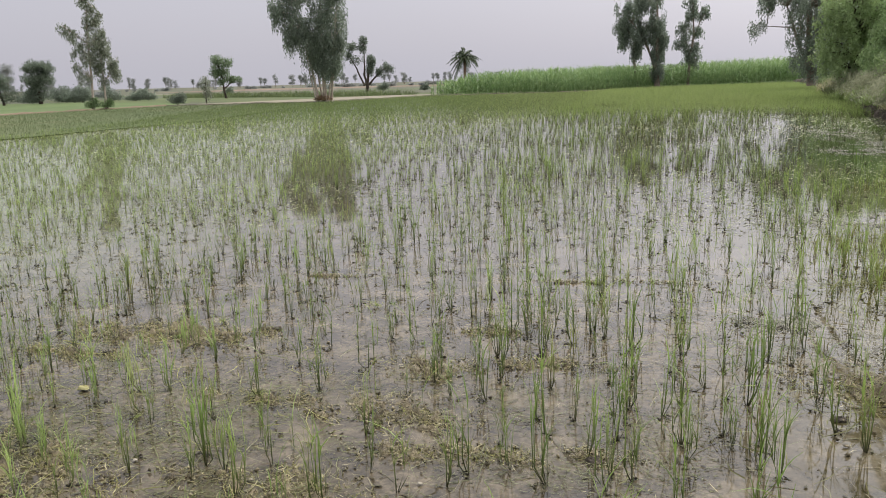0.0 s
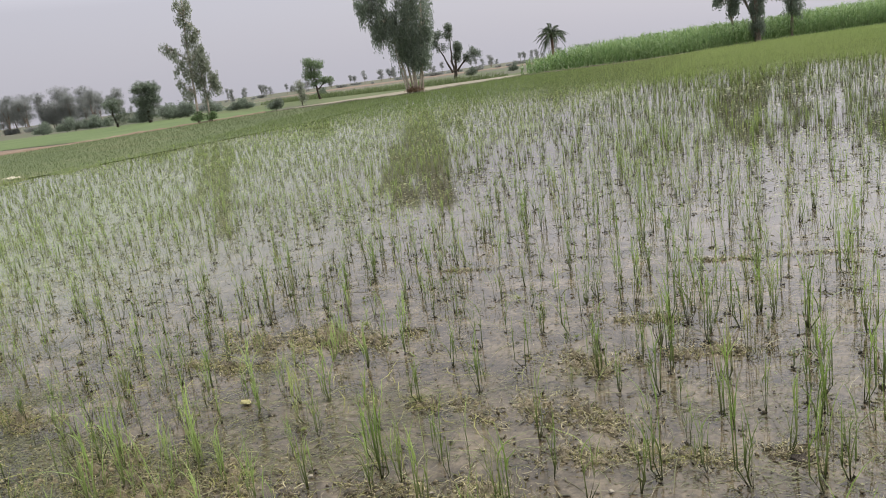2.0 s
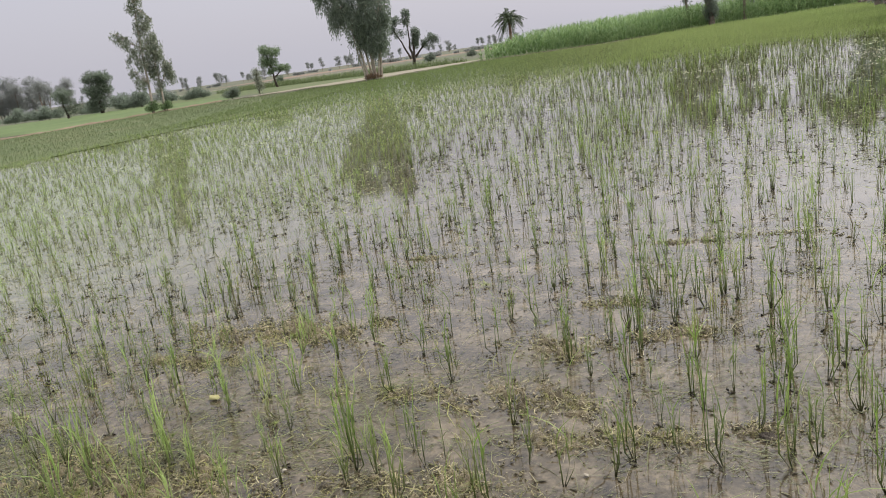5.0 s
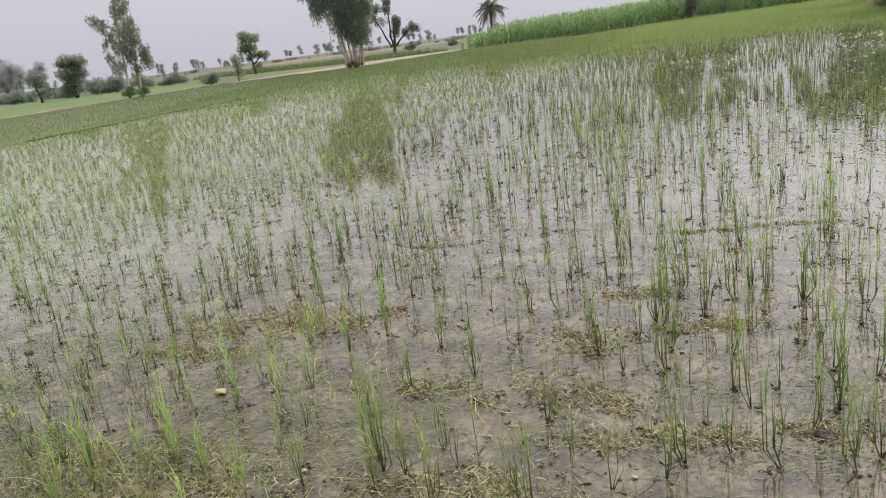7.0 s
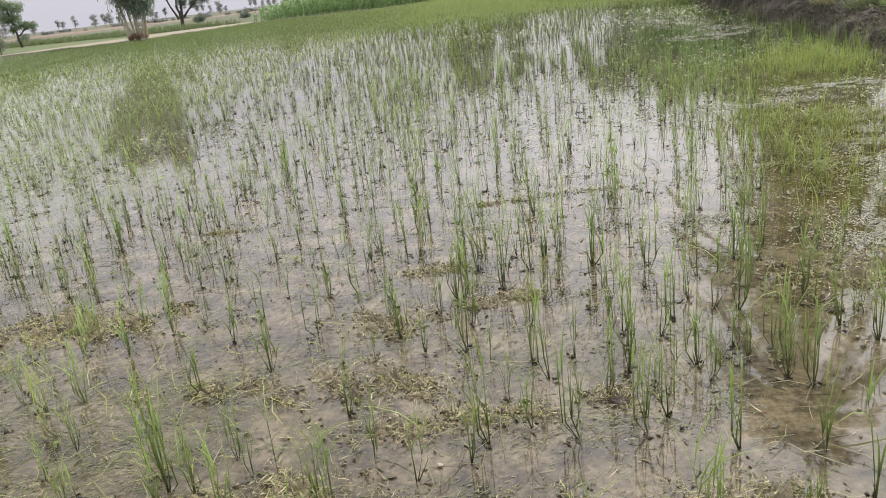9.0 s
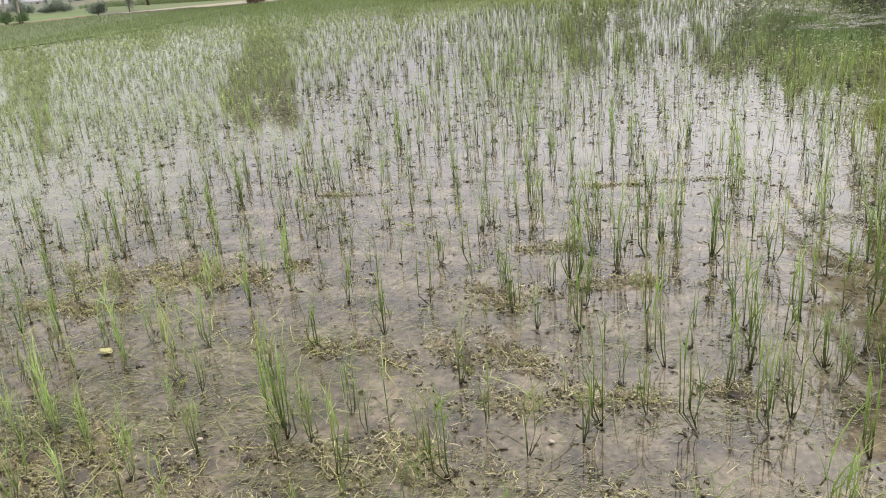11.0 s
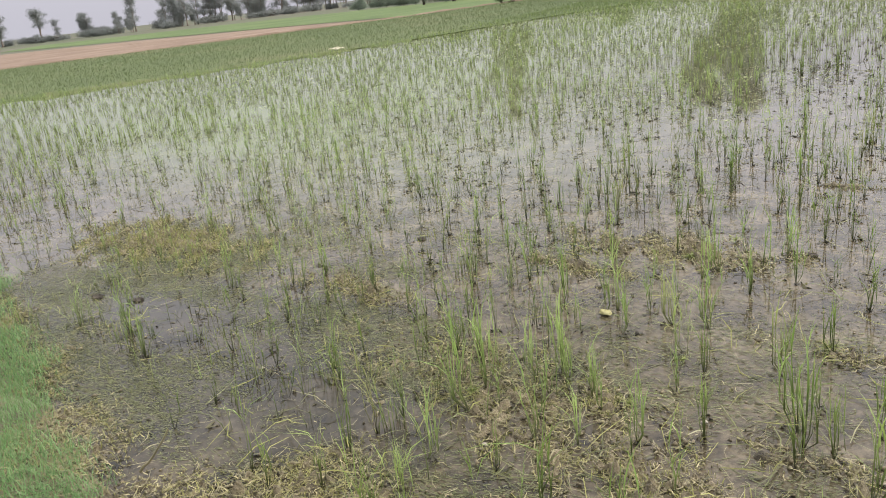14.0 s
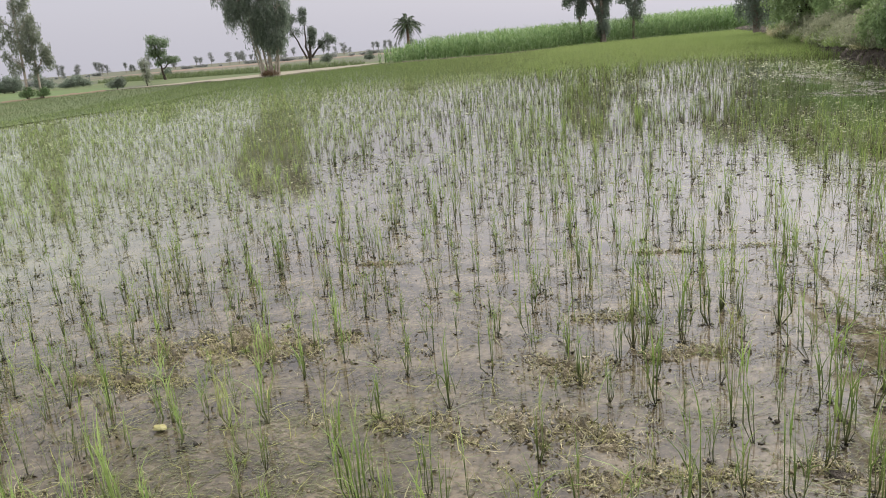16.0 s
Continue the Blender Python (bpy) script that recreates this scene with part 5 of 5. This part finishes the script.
k &= (y > 8) & (x < np.interp(y, [p[1] for p in BANK_FOOT], [p[0] for p in BANK_FOOT]) - 0.3)
x, y = x[k], y[k]
n = len(x)
z = 0.012 + 0.0014 * np.clip(y, 0, 25)
M_FLECK = leaf_material("floating_leaf", (0.10, 0.12, 0.05), (0.20, 0.225, 0.10), (0.32, 0.345, 0.18), 0.1)
thing("duckweed", "pale green flecks of weed floating on the water", "water weed", kind="stuff", mesh=mesh_of("duckweed", *lying(x, y, rng.uniform(0.001, 0.004, n), z * rng.uniform(0.6, 2.0, n), z * rng.uniform(0.3, 0.7, n), 0.03), M_FLECK))
# short thin strands of weed lying on the near water, mostly one way
x, y = rng.uniform(-6.0, 0.8, 420000), rng.uniform(1.8, 4.6, 420000)
k = rng.uniform(0, 1, len(x)) < np.clip(0.95 - 0.16 * (x + 4.0), 0.25, 1.0) * np.clip((4.6 - y) / 1.2, 0, 1)
x, y = x[k], y[k]
k = np.array([noise.fractal((a * 0.9, b * 2.2, 12.0), 1.0, 2.0, 3) for a, b in zip(x, y)]) + rng.uniform(-0.35, 0.35, len(x)) > 0.0
x, y = x[k], y[k]
n = len(x)
M_STRAND = leaf_material("weed_strand", (0.018, 0.020, 0.008), (0.075, 0.083, 0.031), (0.215, 0.225, 0.095), 0.1)
az = rng.normal(0.45, 0.55, n)
ln = rng.gamma(2.0, 0.0075, n) + 0.008
base = np.stack([x, y, rng.uniform(0.0, 0.004, n)], 1)
d = np.stack([np.cos(az), np.sin(az), rng.normal(0, 0.05, n)], 1) * ln[:, None] / 2
e = np.stack([-np.sin(az), np.cos(az), np.zeros(n)], 1) * rng.uniform(0.0008, 0.0022, n)[:, None]
V = np.stack([base - d, base + e, base + d, base - e], 1).reshape(-1, 3)
thing("weed_strands", "thin strands of green weed on the shallow water", "water weed", kind="stuff", mesh=mesh_of("weed_strands", V, np.arange(4 * n).reshape(-1, 4), M_STRAND))
x, y = rng.uniform(-5.6, -2.0, 190), rng.uniform(2.0, 3.9, 190)
v, f = clump_blades(x, y, rng.uniform(0.10, 0.28, 190), 2, 6, 0.0044, 3, 0.022, 0.6)
thing("straggling_rice", "thin straggling rice and grass in the shallow corner", "rice", kind="stuff", mesh=mesh_of("straggling_rice", v, f, M_RICE_LIT))
k = np.repeat(np.flatnonzero(dist < 12), 4)
x, y = rx[k] + rng.normal(0, 0.10, len(k)), ry[k] + rng.normal(0, 0.10, len(k))
n = len(x)
M_FALLEN = leaf_material("fallen_blade", (0.022, 0.022, 0.010), (0.065, 0.072, 0.026), (0.25, 0.26, 0.11), 0.2, dry=(0.42, 0.37, 0.22))
thing("fallen_blades", "fallen rice leaves lying across the water", "leaves", kind="stuff", mesh=mesh_of("fallen_blades", *lying(x, y, rng.uniform(0.004, 0.02, n), rng.uniform(0.06, 0.26, n), rng.uniform(0.002, 0.0045, n), 0.06), M_FALLEN))

# yellowed leaves strewn over the shallow weedy corner
x, y = rng.uniform(-6.0, -0.8, 560), rng.uniform(2.0, 4.4, 560)
thing("yellow_leaves", "yellowed rice leaves strewn over shallow weedy water", "leaves", kind="stuff", mesh=mesh_of("yellow_leaves", *lying(x, y, rng.uniform(0.006, 0.03, 560), rng.uniform(0.06, 0.24, 560), rng.uniform(0.002, 0.0045, 560), 0.10), M_WEED))
# small dark clods round the feet of the plants
k = np.repeat(np.flatnonzero((dist < 15) & (rx > -5) & (rng.uniform(0, 1, len(dist)) < 0.7)), 3)
x, y = rx[k] + rng.normal(0, 0.016, len(k)), ry[k] + rng.normal(0, 0.016, len(k))
M_FOOT = leaf_material("root_mud", (0.010, 0.009, 0.006), (0.026, 0.022, 0.013), (0.07, 0.058, 0.034), 0.0, 0.6)
thing("root_clods", "dark mud clinging round the feet of the rice", "mud", kind="stuff", mesh=mesh_of("root_clods", *crumbs(x, y, rng.uniform(0.0, 0.012, len(k)), rng.uniform(0.004, 0.010, len(k)) * (1 + 0.03 * np.clip(dist[k] - 5, 0, 15))), M_FOOT))

# ---- algae and grass in the right corner ----
SCUM = ((3.9, 9.5, 0.75, 0.22, 5000), (2.7, 8.9, 0.7, 0.25, 3000), (3.85, 7.3, 0.75, 0.8, 9000), (4.3, 8.3, 0.5, 0.9, 5000), (2.15, 4.65, 0.42, 0.45, 8000), (2.6, 5.2, 0.4, 0.6, 4000), (4.6, 16.4, 0.7, 0.5, 4000), (5.3, 17.6, 0.5, 1.0, 3000), (5.0, 21.0, 0.9, 2.4, 3500), (4.9, 12.6, 0.35, 1.4, 3000), (1.35, 5.35, 0.3, 0.16, 2000), (3.05, 6.1, 0.45, 0.75, 16000), (3.55, 7.2, 0.6, 0.75, 14000), (2.35, 4.75, 0.4, 0.3, 5000), (2.75, 4.6, 0.5, 0.35, 4000))
x = np.concatenate([rng.normal(c, a * 0.6, 2 * n) for c, _, a, _, n in SCUM])
y = np.concatenate([rng.normal(c, b * 0.6, 2 * n) for _, c, _, b, n in SCUM])
an = np.array([noise.fractal((a * 2.6, b * 2.6, 4.0), 1.0, 2.0, 3) for a, b in zip(x, y)])
x, y = x[an > -0.06], y[an > -0.06]
n = len(x)
M_SCUM = leaf_material("algae_scum", (0.075, 0.073, 0.045), (0.175, 0.17, 0.118), (0.31, 0.305, 0.23), 0.1)
thing("algae_scum", "pale grey-olive algae scum drifting by the bank", "algae", kind="stuff", mesh=mesh_of("algae_scum", *lying(x, y, rng.uniform(0.002, 0.010, n), (rng.gamma(2.0, 0.004, n) + 0.005) * (0.5 + 0.07 * y), rng.uniform(0.003, 0.008, n) * (0.5 + 0.07 * y), 0.08), M_SCUM))
y = rng.uniform(17, 38, 3600)
x = np.interp(y, [p[1] for p in BANK_FOOT], [p[0] for p in BANK_FOOT]) - 0.10 + rng.normal(0, 0.07, 3600)
thing("shore_scum", "pale line of dried scum along the bank's foot", "algae", kind="stuff", mesh=mesh_of("shore_scum", *lying(x, y, rng.uniform(0.004, 0.02, 3600), rng.uniform(0.03, 0.09, 3600), rng.uniform(0.015, 0.04, 3600), 0.08), M_STRAW))
M_PONDGRASS = leaf_material("pond_grass", (0.12, 0.17, 0.03), (0.21, 0.27, 0.055), (0.36, 0.42, 0.12), 0.4, base=(0.09, 0.075, 0.02), base_top=0.08, dry=(0.45, 0.38, 0.14))
px, py = [], []
for cx, cy, a, b, n in ((4.2, 11.0, 0.75, 1.0, 230), (4.7, 12.2, 0.5, 1.0, 80), (2.9, 7.7, 0.8, 0.8, 190), (2.4, 6.5, 0.5, 0.7, 60), (3.0, 5.8, 0.6, 0.8, 36), (4.6, 8.4, 0.4, 1.6, 36), (1.7, 4.4, 0.5, 0.8, 6)):
    px.append(rng.normal(cx, a * 0.55, n))
    py.append(rng.normal(cy, b * 0.55, n))
px, py = np.concatenate(px), np.concatenate(py)
v, f = clump_blades(px, py, rng.uniform(0.14, 0.38, len(px)) * np.where(py > 9.4, 1.0, 0.62), 4, 9, 0.0075, 3, 0.03, 1.0)
thing("pond_grass", "yellow-green grass sprawling over shallow water", "grass", kind="stuff", mesh=mesh_of("pond_grass", v, f, M_PONDGRASS))
v, f = join([lying(a, b, rng.uniform(0.004, 0.03, len(a)), rng.uniform(0.1, 0.4, len(a)), rng.uniform(0.003, 0.006, len(a))) for a, b in ((px[::2], py[::2]), (px[1::2], py[1::2] + 0.1), (rng.normal(2.85, 0.5, 420), rng.normal(7.4, 0.75, 420)), (rng.normal(2.3, 0.3, 110), rng.normal(6.0, 0.5, 110)), (rng.normal(1.7, 0.5, 160), rng.normal(4.2, 0.7, 160)))])
thing("lodged_grass", "flattened yellow-green stalks on the water", "grass", kind="stuff", mesh=mesh_of("lodged_grass", v, f, M_PONDGRASS))

# ---- grass on the banks ----
x = rng.uniform(-7.5, -2.55, 150000)
y = rng.uniform(-0.3, 2.4, 150000)
k = (y < 1.56 + 0.05 * np.sin(x * 4.0) + 0.04 * np.sin(x * 13.0) + rng.normal(0, 0.05, len(x)) - 0.24 * (x + 3.0)) & (x < -2.75 - 0.3 * np.abs(y - 1.2))
x, y = x[k], y[k]
n = len(x)
v, f = blades(np.stack([x, y, np.full(n, 0.085) - 0.05 * np.clip((y - 1.3) / 0.6, 0, 1)], 1), rng.uniform(0.02, 0.06, n) * np.where(rng.uniform(0, 1, n) < 0.12, 1.9, 1.0), rng.uniform(0, 6.28, n), rng.uniform(0.2, 1.3, n), rng.uniform(0.0014, 0.0036, n), 2)
thing("bund_grass", "fresh green fine short grass on the near bund", "grass", kind="stuff", mesh=mesh_of("bund_grass", v, f, M_GRASS))


def along_bank(n, y0, y1, across, mat_h, lean, width, segs, z=0.46, lo=4, hi=8):
    y = rng.uniform(y0 ** 0.5, y1 ** 0.5, n) ** 2
    x = np.interp(y, [p[1] for p in BANK_FOOT], [p[0] for p in BANK_FOOT]) + rng.uniform(across[0], across[1], n)
    lump = np.array([noise.noise((a * 1.1, b * 0.7, 5.0)) for a, b in zip(x, y)])
    k = rng.uniform(-0.5, 0.6, n) < lump + 0.15
    x, y, lump = x[k], y[k], lump[k]
    v, f = clump_blades(x, y, rng.uniform(mat_h[0], mat_h[1], len(x)) * (1 + 0.7 * lump), lo, hi, width, segs, 0.06, lean)
    off = np.interp(v[:, 1], [p[1] for p in BANK_FOOT], [p[0] for p in BANK_FOOT])
    s = np.clip(np.abs(v[:, 0] - off - 0.95) / 1.15, 0, 1)
    v[:, 2] += z * np.where(v[:, 0] > off + 0.95, 1.0, np.clip(1 - s ** 2.2, 0, 1) ** 0.6) - 0.02
    return v, f


v, f = join([along_bank(5200, 6, 50, (1.0, 2.8), (0.06, 0.18), 0.9, 0.007, 3), along_bank(2600, 18, 100, (0.5, 1.8), (0.15, 0.4), 0.7, 0.014, 2)])
thing("bank_grass", "short green and straw-coloured grass on the earth bank", "grass", kind="stuff", mesh=mesh_of("bank_grass", v, f, M_BANKGRASS))
v, f = join([along_bank(90, 12.5, 15.5, (1.0, 1.7), (0.25, 0.5), 0.3, 0.012, 2), along_bank(260, 15.0, 19.0, (0.9, 2.2), (0.3, 0.6), 0.3, 0.009, 3), along_bank(500, 34, 60, (0.3, 1.8), (0.4, 0.8), 0.5, 0.02, 2)])
thing("dry_grass", "pale dry grass and seed stalks standing on the bank", "grass", kind="stuff", mesh=mesh_of("dry_grass", v, f, M_DRYGRASS))

# rounded tussocks along the top of the bank: a few shapes, green and straw
M_TUSSOCK = leaf_material("tussock_grass", (0.12, 0.19, 0.05), (0.20, 0.28, 0.08), (0.31, 0.38, 0.14), 0.4)
M_PALETUSSOCK = leaf_material("pale_tussock_grass", (0.22, 0.22, 0.10), (0.33, 0.31, 0.16), (0.45, 0.41, 0.25), 0.4)
M_ROUGHTUSSOCK = leaf_material("dull_tussock_grass", (0.07, 0.10, 0.04), (0.13, 0.165, 0.065), (0.22, 0.25, 0.11), 0.3)
TUSSOCKS = []
for mat in (M_TUSSOCK, M_PALETUSSOCK, M_ROUGHTUSSOCK):
    for k in range(3):
        n = 1500
        q = rng.normal(0, 1, (n, 3))
        q[:, 2] = np.abs(q[:, 2]) * 0.9
        q /= np.linalg.norm(q, axis=1)[:, None]
        base = q * rng.uniform(0.45, 0.85, n)[:, None] * (1.0, 1.0, 0.55)
        base *= (1 + 0.3 * np.sin(3 * np.arctan2(q[:, 1], q[:, 0]) + k))[:, None]
        az = np.arctan2(q[:, 1], q[:, 0]) + rng.normal(0, 0.7, n)
        v, f = blades(base, rng.uniform(0.12, 0.42, n), az, rng.uniform(0.2, 1.5, n), rng.uniform(0.012, 0.028, n), 2)
        TUSSOCKS.append(mesh_of("grass_tussock", v, f, mat))
TLABEL = ("soft green grass tussock on the earth bank", "straw-coloured dry grass tussock on the earth bank", "dull green weedy tussock on the earth bank")
yy = 9.4
while yy < 66:
    far = min(1.0, max(0.0, (yy - 18) / 22))
    for row in range(4):
        if (row == 2 and rng.uniform() < 0.5) or (row == 3 and (yy > 17 or rng.uniform() < 0.45)):
            continue
        y = yy + rng.uniform(-0.3, 0.3)
        x = float(np.interp(y, [p[1] for p in BANK_FOOT], [p[0] for p in BANK_FOOT])) + (0.72 - 0.62 * far, 1.25, 1.9, 0.42)[row] + rng.uniform(-0.2, 0.2)
        kind = int(rng.choice(3, p=(0.4, 0.35, 0.25) if row else (0.45, 0.2, 0.35)))
        r = rng.uniform(0.32, 0.56) * (1 + 1.2 * far) * (0.6 if row == 3 else 1.0)
        ob = thing("grass_tussock", TLABEL[kind], "grass tussock", "grass tussocks along the bank", loc=(x, y, (0.40 - 0.2 * far, 0.44, 0.44, 0.27)[row]), mesh=TUSSOCKS[3 * kind + int(rng.integers(3))])
        ob.rotation_euler = (0, 0, rng.uniform(0, 6.28))
        ob.scale = (r * rng.uniform(0.9, 1.5), r, r * rng.uniform(0.7, 1.1))
    yy += 0.62 + 0.75 * far


y = rng.uniform(5.5 ** 0.5, 32 ** 0.5, 18000) ** 2
u = rng.uniform(0.0, 1.0, 18000)
x = np.interp(y, [p[1] for p in BANK_FOOT], [p[0] for p in BANK_FOOT]) - 0.15 + u * 0.9
z = 0.50 * np.clip(1 - np.clip(np.abs(u * 0.9 - 0.15 - 0.95) / 1.15, 0, 1) ** 3.4, 0, 1) ** 0.6
M_CLOD = leaf_material("bank_clod", (0.016, 0.013, 0.010), (0.058, 0.048, 0.038), (0.14, 0.12, 0.095), 0.0, 0.9)
thing("bank_clods", "dark crumbling clods of earth on the bank", "earth", kind="stuff", mesh=mesh_of("bank_clods", *crumbs(x, y, z, rng.gamma(1.6, 0.0045, 18000) + 0.003), M_CLOD))
k = rng.uniform(0, 1, 18000) < 0.07
n = k.sum()
v, f = blades(np.stack([x[k], y[k], z[k]], 1), rng.uniform(0.08, 0.25, n), rng.uniform(2.2, 4.1, n), rng.uniform(0.8, 2.2, n), rng.uniform(0.003, 0.008, n), 3)
thing("hanging_grass", "thin grass and roots hanging over the bank's face", "grass", kind="stuff", mesh=mesh_of("hanging_grass", v, f, M_BANKGRASS))


# ---- small loose things ----
def lump(name, label, category, loc, size, mat, seed, cuts=2, flat=1.0, group=""):
    bm = bmesh.new()
    bmesh.ops.create_icosphere(bm, subdivisions=cuts + 1, radius=1.0)
    for w in bm.verts:
        d = 1 + 0.35 * noise.noise(w.co * 1.3 + Vector((seed, 0, 0))) + 0.12 * noise.noise(w.co * 4 + Vector((0, seed, 0)))
        w.co = Vector((w.co.x * size[0] * d, w.co.y * size[1] * d, w.co.z * size[2] * d * flat))
    me = bpy.data.meshes.new(name)
    bm.to_mesh(me)
    bm.free()
    me.materials.append(mat)
    return thing(name, label, category, group, loc=loc, mesh=me)


lump("yellow_scrap", "small pale yellow scrap lying on the mud", "litter", (-2.24, 3.62, 0.015), (0.032, 0.020, 0.010), M_YELLOW, 3.0)
gx, gy = np.meshgrid(np.linspace(-0.24, 0.24, 25), np.linspace(-0.15, 0.15, 17))
gz = np.array([0.05 + 0.06 * noise.noise((a * 9, b * 9, 7.0)) + 0.03 * noise.noise((a * 24, b * 24, 2.0)) for a, b in zip(gx.ravel(), gy.ravel())]) * (1 - 0.75 * ((gx / 0.26) ** 4 + (gy / 0.17) ** 4).ravel())
gx = gx + 0.05 * np.sin(gy * 22)
idx = np.arange(gx.size).reshape(gx.shape)
me = mesh_of("pale_sack", np.stack([gx.ravel(), gy.ravel(), np.maximum(gz, 0.0)], 1), np.stack([idx[:-1, :-1], idx[:-1, 1:], idx[1:, 1:], idx[1:, :-1]], -1).reshape(-1, 4), M_PALE, True)
thing("pale_sack", "crumpled off-white sack on the divide", "sack", loc=(-19.9, 17.35, 0.07), mesh=me)
lump("pale_stone", "pale stone on the earth bank", "stone", (5.35, 9.5, 0.27), (0.06, 0.09, 0.05), M_PALE, 5.0)
for k, (a, b) in enumerate(((-0.95, 2.95), (-0.3, 3.05), (0.1, 2.6), (-1.5, 3.0), (-3.25, 2.45), (-2.05, 2.5))):
    lump("pebble", "small pale pebble on wet mud", "pebble", (a, b, 0.008), (0.011, 0.008, 0.005), M_STONE, 20.0 + k, 1, group="pebbles on the mud")
for k, (a, b, s) in enumerate(((0.33, 3.36, 0.07), (-4.65, 2.6, 0.06), (-4.95, 2.5, 0.07), (1.35, 3.95, 0.06), (-1.7, 4.72, 0.05), (-3.84, 4.1, 0.05), (2.0, 3.9, 0.05))):
    lump("mud_clod", "dark wet clod of mud above the water", "clod", (a, b, 0.005), (s * 0.6, s * 0.45, s * 0.2), M_BANK, 40.0 + k, 2, group="dark mud clods")


def stick(label, pts, r, mat=M_DARKBARK):
    v, f = tube(wander(pts[0], pts[1], 7, 0.006), np.linspace(r, r * 0.5, 7), 6)
    thing("stick", label, "stick", mesh=mesh_of("stick", v, f, mat, True))


stick("dark curved stick lying in the water", ((0.40, 4.62, 0.005), (0.47, 4.74, 0.02)), 0.006)
stick("dark twig beside a clod of mud", ((0.22, 3.44, 0.01), (0.36, 3.34, 0.015)), 0.005)
stick("pale dry stalk leaning on the shore", ((-2.95, 1.72, 0.02), (-2.88, 1.82, 0.16)), 0.006, M_STRAW)
